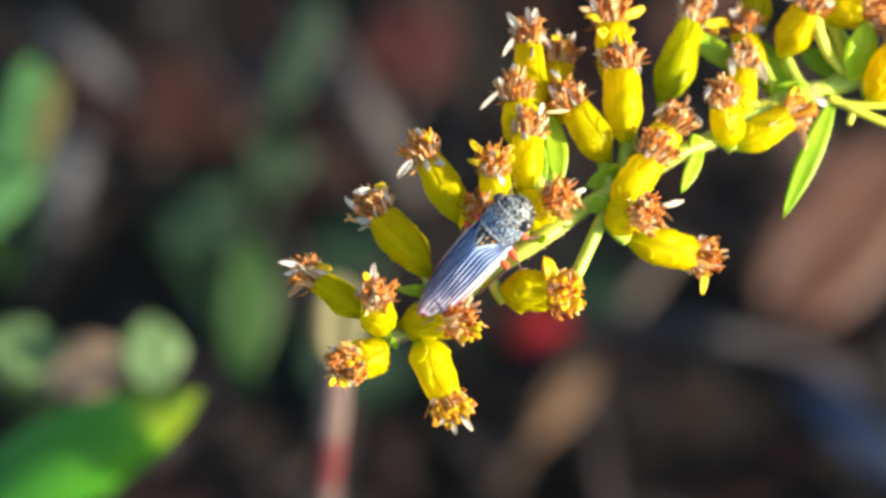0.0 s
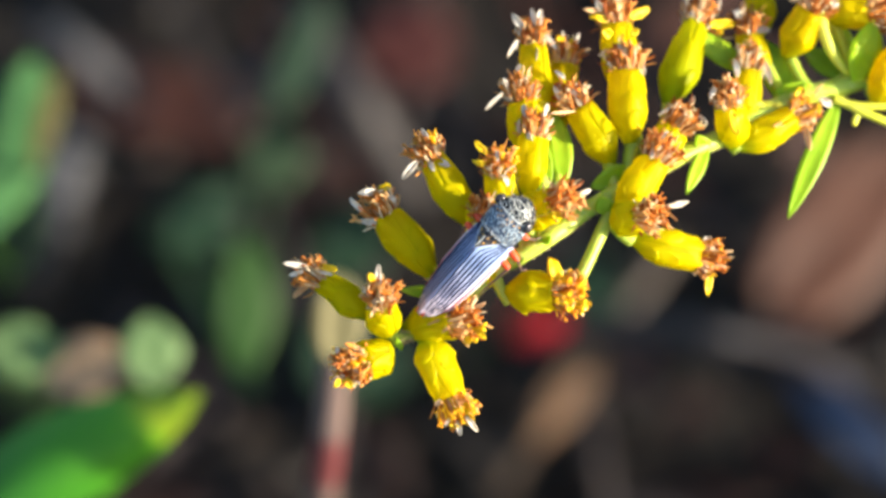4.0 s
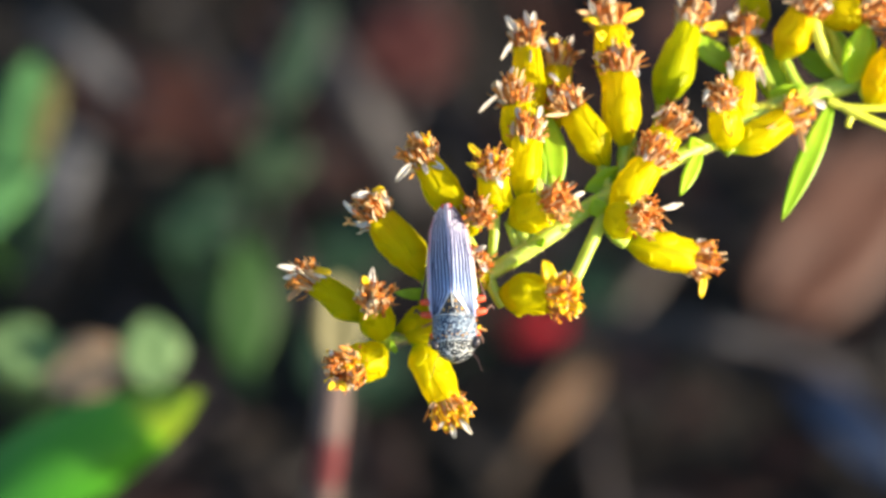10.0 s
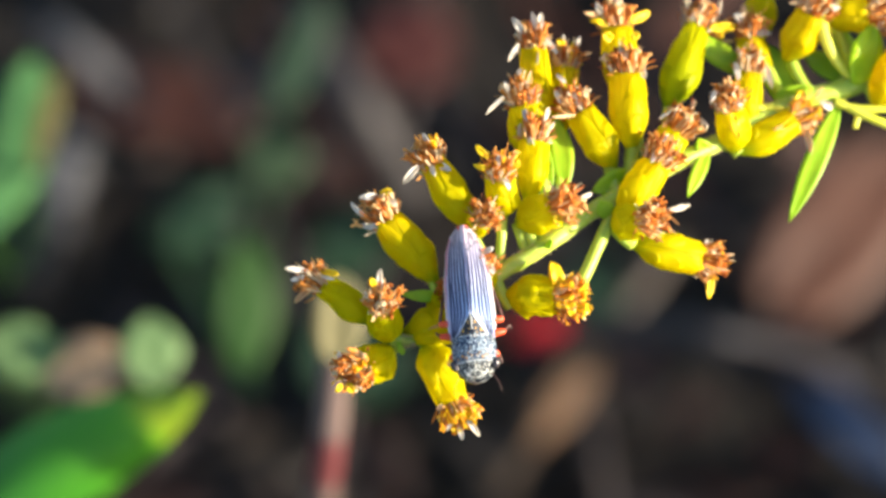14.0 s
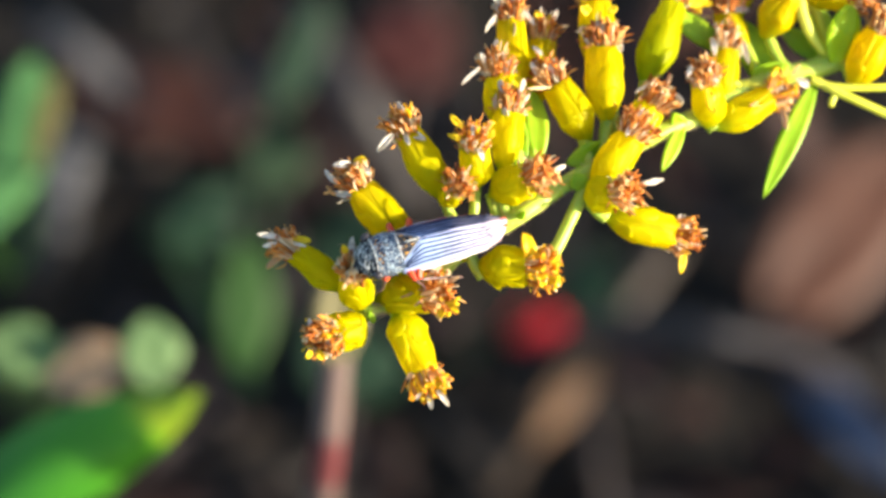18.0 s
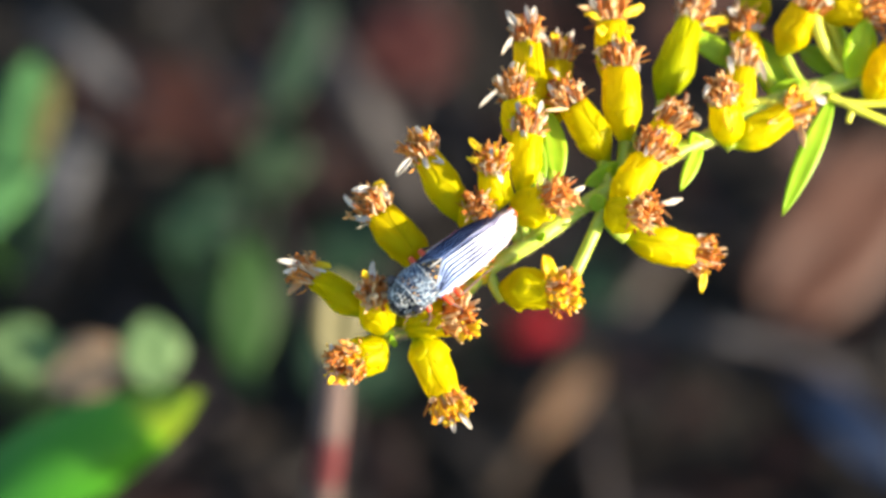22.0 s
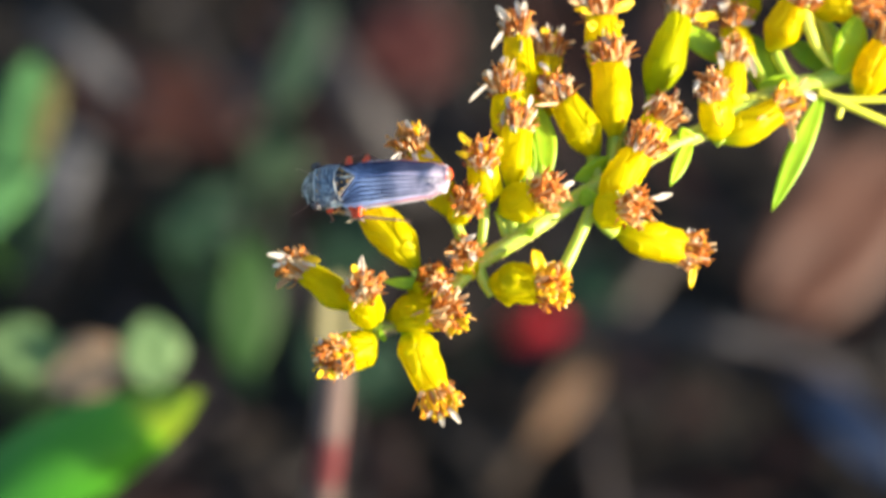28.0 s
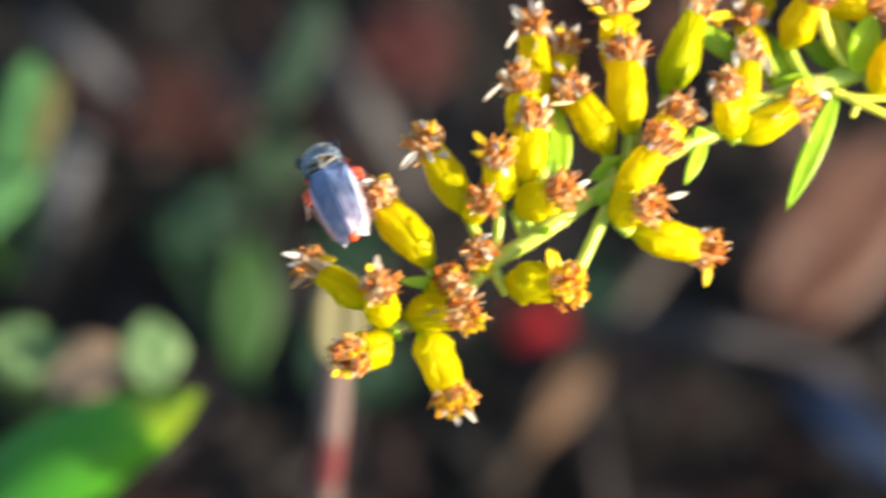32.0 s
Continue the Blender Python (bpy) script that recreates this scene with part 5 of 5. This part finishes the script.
    walk(hopper, [
        (0, stand(837.5, 452.5, 62, 46.5, -12, -15)),
        (0.1, stand(838.3, 452, 62, 46.6, -12, -15)),
        (0.2, stand(838.2, 445.4, 62, 46.5, -12, -15)),
        (0.3, stand(836.9, 445.5, 62, 46.5, -12, -15)),
        (0.4, stand(847.5, 452.9, 62, 46.7, -12, -15)),
        (0.5, stand(850.7, 450.3, 62, 46.6, -12, -15)),
        (0.6, stand(842.7, 439.9, 62, 46.4, -12, -15)),
        (0.7, stand(825.3, 432.9, 62, 46.2, -12, -15)),
        (0.8, stand(831.9, 435.6, 62, 46.3, -12, -15)),
        (0.9, stand(843.4, 443.1, 62, 46.5, -12, -15)),
        (1, stand(839.8, 446.2, 62, 46.4, -12, -15)),
        (1.1, stand(835, 443.9, 62, 46.4, -12, -15)),
        (1.2, stand(834.8, 440, 62, 46.4, -12, -15)),
        (1.3, stand(839.4, 443.2, 62, 46.5, -12, -15)),
        (1.4, stand(842.1, 445.7, 62, 46.5, -12, -15)),
        (1.5, stand(835.9, 442.6, 62, 46.3, -11, -15)),
        (1.6, stand(834.8, 442.1, 62, 46.4, -11, -15)),
        (1.7, stand(838.4, 443.5, 62, 46.5, -11, -15)),
        (1.8, stand(844.2, 438.4, 62, 46.4, -11, -15)),
        (1.9, stand(837.1, 435.8, 62, 46.3, -11, -15)),
        (2, stand(829.2, 443.6, 62, 46.4, -11, -15)),
        (2.1, stand(841.4, 447.4, 62, 46.5, -11, -15)),
        (2.2, stand(842.1, 445.3, 62, 46.5, -11, -15)),
        (2.3, stand(829.1, 440.7, 62, 46.4, -11, -15)),
        (2.4, stand(825.9, 437.8, 62, 46.3, -11, -15)),
        (2.5, stand(835.4, 447.1, 62, 46.6, -11, -15)),
        (2.6, stand(842, 453.5, 62, 46.6, -11, -15)),
        (2.7, stand(835.9, 448.8, 62, 46.5, -11, -15)),
        (2.8, stand(830.7, 445.2, 62, 46.4, -11, -15)),
        (2.9, stand(835.4, 446.7, 62, 46.5, -11, -15)),
        (3, stand(840.5, 446.5, 62, 46.5, -11, -15)),
        (3.1, stand(835.1, 446.4, 62, 46.4, -11, -15)),
        (3.5, stand(833.9, 450.2, 62, 46, -11, -15)),
        (4, stand(838.7, 453.3, 62, 45.7, -11, -15)),
        (4.5, stand(831.6, 445.7, 62, 45.2, -11, -15)),
        (5, stand(834.5, 454.9, 62, 44.9, -11, -15)),
        (5.5, stand(841.4, 458, 62, 44.7, -11, -15)),
        (6, stand(832.4, 446.1, 62, 44, -11, -15)),
        (6.5, stand(842, 456, 62, 43.8, -11, -15)),
        (6.8, stand(837, 454, 62, 36.4, -10, -15)),
        (7, stand(838.5, 453, 62, 34.3, -12, -15)),
        (7.1, stand(842, 453.5, 62, 20.8, -10, -12.9)),
        (7.2, stand(837, 458.3, 62, 20.8, -10, -11.8)),
        (7.3, stand(843, 456, 62, 20.8, -9, -10.7)),
        (7.4, stand(839.9, 448.6, 62, 10, -10, -9.67)),
        (7.5, stand(823, 440.5, 62, -1, -10, -8.58)),
        (7.6, stand(816.8, 456.9, 62, -6.1, -11, -7.5)),
        (7.7, stand(826.5, 474, 62, -11.2, -12, -5.42)),
        (7.8, stand(825.9, 469, 62, -16.6, -12, -4.33)),
        (7.9, stand(814.5, 456, 62, -22.3, -12, -3.25)),
        (8, stand(816, 442.5, 62, -25.8, -13, -2.17)),
        (8.1, stand(829.5, 447, 62, -29.3, -12, -1.08)),
        (8.2, stand(839.6, 453.7, 62, -33.9, -14, 0)),
        (8.3, stand(833, 451.5, 62, -38.8, -16, 1)),
        (8.4, stand(821.7, 448.5, 62, -50.5, -17, 1)),
        (8.5, stand(813.5, 453.5, 62, -62.1, -18, 1)),
        (8.7, stand(824, 465.5, 62, -63.5, -18, 1)),
        (8.9, stand(797, 495, 62, -83.7, -11, 1)),
        (9, stand(805, 490, 62, -85.7, -13, 1)),
        (9.2, stand(786.5, 492.5, 62, -85.5, -13, 1)),
        (9.5, stand(795.3, 499.4, 62, -85.7, -12, 1)),
        (10, stand(799, 502.5, 62, -86.3, -9, 1)),
        (10.1, stand(817, 504.5, 62, -84.9, -12, 0)),
        (10.5, stand(811.4, 508.8, 62, -91.5, -11, -1)),
        (11, stand(795, 528, 62, -99.7, -10, -2)),
        (11.5, stand(798.2, 516.6, 62, -95, -10, -1)),
        (12, stand(800, 526.5, 62, -90, -10, 0)),
        (12.5, stand(814.6, 529.5, 62, -88.4, -9, 0)),
        (13, stand(830, 534, 62, -86.7, -7, 0)),
        (13.5, stand(830.2, 536.9, 62, -85.6, -8, 0)),
        (14, stand(831, 540, 62, -84.6, -9, 0)),
        (14.5, stand(788, 526, 62, -92.1, -9, 0)),
        (15, stand(776, 512.8, 62, -106.5, -9, 3)),
        (15.5, stand(773, 510, 62, -120.7, -10, 6)),
        (16, stand(756.7, 491.1, 62, -135.2, -10, 10.9)),
        (16.5, stand(740, 476, 62, -149.7, -10, 15.9)),
        (16.6, stand(746.2, 472.5, 62, -151.1, -9, 16.3)),
        (16.7, stand(750.3, 467.6, 62, -152.7, -9, 16.6)),
        (16.8, stand(753.4, 462.7, 62, -154.2, -8, 17)),
        (16.9, stand(776.2, 471.5, 62, -155.4, -7, 17)),
        (17, stand(784.5, 470, 62, -157, -6, 16.9)),
        (17.1, stand(769.6, 454.2, 62, -157.8, -7, 17)),
        (17.2, stand(760.9, 443.6, 62, -158.7, -8, 17)),
        (17.3, stand(779.7, 460.8, 62, -159, -9, 16.9)),
        (17.4, stand(789.7, 471.1, 62, -159.4, -10, 16.9)),
        (17.5, stand(799.3, 461.4, 62, -160.3, -11, 16.9)),
        (17.6, stand(795, 456, 62, -160.9, -12, 16.8)),
        (17.7, stand(790.8, 463.2, 62, -161.5, -11, 16.9)),
        (17.8, stand(788.9, 441.3, 62, -162.5, -11, 16.8)),
        (17.9, stand(779, 418.9, 62, -163.5, -10, 16.8)),
        (18, stand(759.5, 429.5, 62, -164.2, -9, 16.8)),
        (18.1, stand(763.5, 435.4, 62, -161.2, -10, 16.7)),
        (18.2, stand(775, 441.6, 62, -158.2, -11, 17.7)),
        (18.3, stand(793.6, 442.7, 62, -155.2, -12, 17.8)),
        (18.4, stand(796.2, 444.9, 62, -152.3, -13, 17.7)),
        (18.5, stand(781.5, 440, 62, -149.8, -14, 18.7)),
        (18.6, stand(769, 427.8, 62, -148.7, -14, 18.7)),
        (18.7, stand(781.6, 432.5, 62, -147.3, -14, 18.6)),
        (18.8, stand(792.1, 446.1, 62, -145.8, -14, 18.7)),
        (18.9, stand(782.1, 433, 62, -144.9, -14, 18.6)),
        (19, stand(766, 408, 62, -144.4, -15, 18.6)),
        (19.1, stand(786.4, 426.3, 62, -143.4, -15, 18.6)),
        (19.2, stand(803.5, 450.7, 62, -142.6, -15, 18.5)),
        (19.3, stand(799.1, 449.1, 62, -142.3, -15, 18.5)),
        (19.4, stand(792, 427.6, 62, -142.4, -16, 18.6)),
        (19.5, stand(791, 426.5, 62, -142.1, -16, 18.5)),
        (19.6, stand(808.7, 464, 62, -141.2, -16, 18.5)),
        (19.7, stand(822.3, 472.8, 62, -140.8, -16, 18.5)),
        (19.8, stand(819.4, 452.6, 62, -140.9, -16, 18.4)),
        (19.9, stand(800.5, 441.4, 62, -141.1, -16, 18.5)),
        (20, stand(791.5, 446, 62, -140.9, -16, 18.5)),
        (20.1, stand(816.5, 464.7, 62, -140.5, -16, 18.4)),
        (20.2, stand(828.9, 469.6, 62, -140.5, -16, 18.4)),
        (20.3, stand(806.2, 465, 62, -140.8, -16, 18.4)),
        (20.4, stand(793.5, 459.9, 62, -141.1, -15, 18.3)),
        (20.5, stand(793.7, 458, 62, -141.1, -15, 18.4)),
        (20.6, stand(809.4, 468.1, 62, -141.1, -15, 18.3)),
        (20.7, stand(807.4, 474.4, 62, -141.1, -14, 18.3)),
        (20.8, stand(801.7, 463, 62, -141.4, -14, 18.3)),
        (20.9, stand(797, 451.7, 62, -141.8, -14, 18.2)),
        (21, stand(785.5, 453.5, 62, -142, -13, 18.3)),
        (21.1, stand(782, 459, 62, -141.8, -13, 18.3)),
        (21.2, stand(786.9, 454.5, 62, -141.8, -13, 18.2)),
        (21.3, stand(791.8, 453.4, 62, -141.7, -13, 18.2)),
        (21.4, stand(790.6, 458.6, 62, -141.6, -13, 18.2)),
        (21.5, stand(789.7, 463.7, 62, -141.4, -13, 18.1)),
        (22, stand(799, 460, 62, -141.1, -12, 18)),
        (22.3, stand(794.5, 458.5, 62, -142.2, -12, 18)),
        (22.5, stand(793.4, 469.1, 62, -155.7, -10, 14.9)),
        (22.6, stand(795, 473.5, 62, -162.4, -10, 13.8)),
        (22.8, stand(804, 497, 62, -167.3, -5, 13.6)),
        (23, stand(799, 490, 62, -168.8, -0, 13.4)),
        (23.1, stand(782.5, 474, 62, -175.1, -7, 11.3)),
        (23.3, stand(790.5, 496, 62, -183.9, -0, 11.1)),
        (23.5, stand(791.5, 490, 62, -184.7, -0, 10.6)),
        (23.6, stand(775, 477.1, 62, -185, 0, 11.4)),
        (23.7, stand(770.3, 480.4, 62, -185, 0, 12)),
        (23.8, stand(778.5, 484, 62, -184.8, -0, 11.6)),
        (23.9, stand(779.6, 478.7, 62, -187.5, -3, 12.4)),
        (24, stand(769.2, 474.1, 62, -190.1, -6, 12)),
        (24.1, stand(752, 465, 62, -192.9, -9, 12.9)),
        (24.2, stand(749.7, 459.3, 62, -193.5, 0, 12.8)),
        (24.3, stand(754.3, 458.1, 62, -193.9, 9, 11.7)),
        (24.4, stand(747, 456, 62, -194.4, 18, 11.6)),
        (24.5, stand(729, 451.7, 62, -198.2, 23, 12.5)),
        (24.6, stand(711.9, 428.3, 60.9333, -202.5, 29, 12.4)),
        (24.7, stand(702, 422, 59.8667, -206.3, 35, 13.3)),
        (24.8, stand(715.5, 419.5, 58.8, -207.3, 37, 12.2)),
        (24.9, stand(732, 415.5, 57.7333, -208.3, 38, 12.1)),
        (25, stand(727, 406, 56.6667, -209.4, 40, 11)),
        (25.1, stand(706.3, 386.8, 55.6, -212.3, 41, 10)),
        (25.2, stand(709, 389, 54.5333, -214.7, 42, 10)),
        (25.3, stand(732, 422.9, 53.4667, -226.8, 46, 8)),
        (25.4, stand(727, 430, 52.4, -239.6, 50, 6)),
        (25.5, stand(722, 409, 51.3333, -236.6, 49, 6)),
        (26, stand(722.1, 380.8, 41, -231.2, 47, 9)),
        (26.2, stand(715, 375, 39, -229.1, 46, 10)),
        (26.5, stand(701.1, 369.4, 39, -222.2, 42, 15.2)),
        (27, stand(700, 340, 39, -211, 35, 21.7)),
        (27.5, stand(679, 311.5, 39, -191.5, 31, 16)),
        (27.6, stand(671.2, 308.6, 39, -189.9, 30, 16.7)),
        (27.7, stand(690, 298.5, 39, -188.1, 30, 17.3)),
        (27.8, stand(689.1, 311.2, 39, -183.1, 27, 18)),
        (27.9, stand(670.1, 334, 39, -178.1, 25, 18.7)),
        (28, stand(662.5, 323, 39, -173.5, 22, 19.3)),
        (28.1, stand(662.7, 299, 39, -168.9, 22, 20)),
        (28.2, stand(653, 322, 39, -163.8, 22, 22)),
        (28.3, stand(660.5, 342.4, 39, -162.2, 22, 24)),
        (28.4, stand(679.5, 323, 39, -161.1, 22, 26)),
        (28.5, stand(672.5, 317.4, 39, -168.8, 20, 28)),
        (28.6, stand(646.5, 344, 39, -176.2, 18, 31.2)),
        (28.7, stand(630.8, 362.5, 39, -167.4, 21, 34.4)),
        (28.8, stand(630.5, 362.5, 39, -158.8, 23, 37.6)),
        (28.9, stand(601.3, 358.8, 39, -156.2, 27, 40.8)),
        (29, stand(559.5, 377.5, 39, -153.3, 30, 44)),
        (29.1, stand(581.2, 360.2, 39, -153.6, 28, 43.8)),
        (29.2, stand(595.7, 325.7, 39, -154.1, 26, 43.6)),
        (29.3, stand(587, 337, 39, -154.2, 24, 43.4)),
        (29.4, stand(590.3, 367.6, 39, -154.6, 24, 43.2)),
        (29.5, stand(606.8, 354.6, 39, -155.5, 24, 43)),
        (29.6, stand(595, 336.5, 39, -156.6, 25, 42.8)),
        (29.7, stand(565.9, 336.3, 39, -155.7, 26, 42.6)),
        (29.8, stand(556.2, 317.7, 39, -155, 27, 42.4)),
        (29.9, stand(596, 335, 39, -153.2, 28, 42.2)),
        (30, stand(615, 375, 39, -160.3, 30, 42)),
        (30.1, stand(604, 353.1, 39, -161.9, 30, 43.9)),
        (30.2, stand(574.5, 302, 39, -164, 30, 45)),
        (30.3, stand(538.8, 284.6, 39, -166.2, 37, 43.9)),
        (30.4, stand(558.5, 332, 39, -167.1, 44, 41)),
        (30.5, stand(594.7, 360.1, 39, -180.5, 41, 32.2)),
        (30.6, stand(576.5, 349.5, 39, -194.8, 39, 16)),
        (30.7, stand(546.3, 306.9, 39, -202.3, 40, 12)),
        (30.8, stand(556.5, 286, 39, -209.1, 42, 8)),
        (30.9, stand(601.2, 352.8, 39, -213.9, 43, 7)),
        (31, stand(611.5, 377, 39, -219.6, 45, 6)),
        (31.1, stand(597.5, 304, 39, -229.4, 43, 4)),
        (31.2, stand(561.8, 255.4, 39, -235.2, 46, 3)),
        (31.3, stand(536.5, 307.6, 39, -239.5, 49, 1)),
        (31.4, stand(584.5, 382, 39, -243.1, 52, 0)),
        (31.5, stand(622, 342, 39, -247.5, 52, 0)),
        (31.6, stand(549.7, 245.3, 39, -252.7, 54, -2)),
        (31.7, stand(504.5, 268, 39, -256, 56, -4)),
        (31.8, stand(546.4, 305.7, 39, -252.3, 55, -4)),
        (31.9, stand(625.2, 330.2, 39, -248.6, 55, -4)),
        (32, stand(592, 338, 39, -245.9, 54, -4)),
    ])
    # steps: legs swing while the insect turns or walks
    for n, (ob, hip, side) in enumerate(LEGS):
        rows, t = [(0.0, Matrix.Translation(hip))], 0.0
        for start, end in ((6.8, 9.0), (10.0, 10.8), (14.6, 18.6), (22.4, 25.6), (25.8, 29.2), (30.1, 31.8)):
            steps = int((end - start) / 0.2)
            rows.append((start, Matrix.Translation(hip)))
            for k in range(1, steps):
                swing = 13 * math.sin((k + 0.5) * math.pi + n * math.pi) * side
                rows.append((start + k * 0.2, Matrix.Translation(hip) @ pose(0, 0, 0, 4 * side, 0, swing)))
            rows.append((end, Matrix.Translation(hip)))
        rows.append((32.0, Matrix.Translation(hip)))
        walk(ob, rows)


motions()
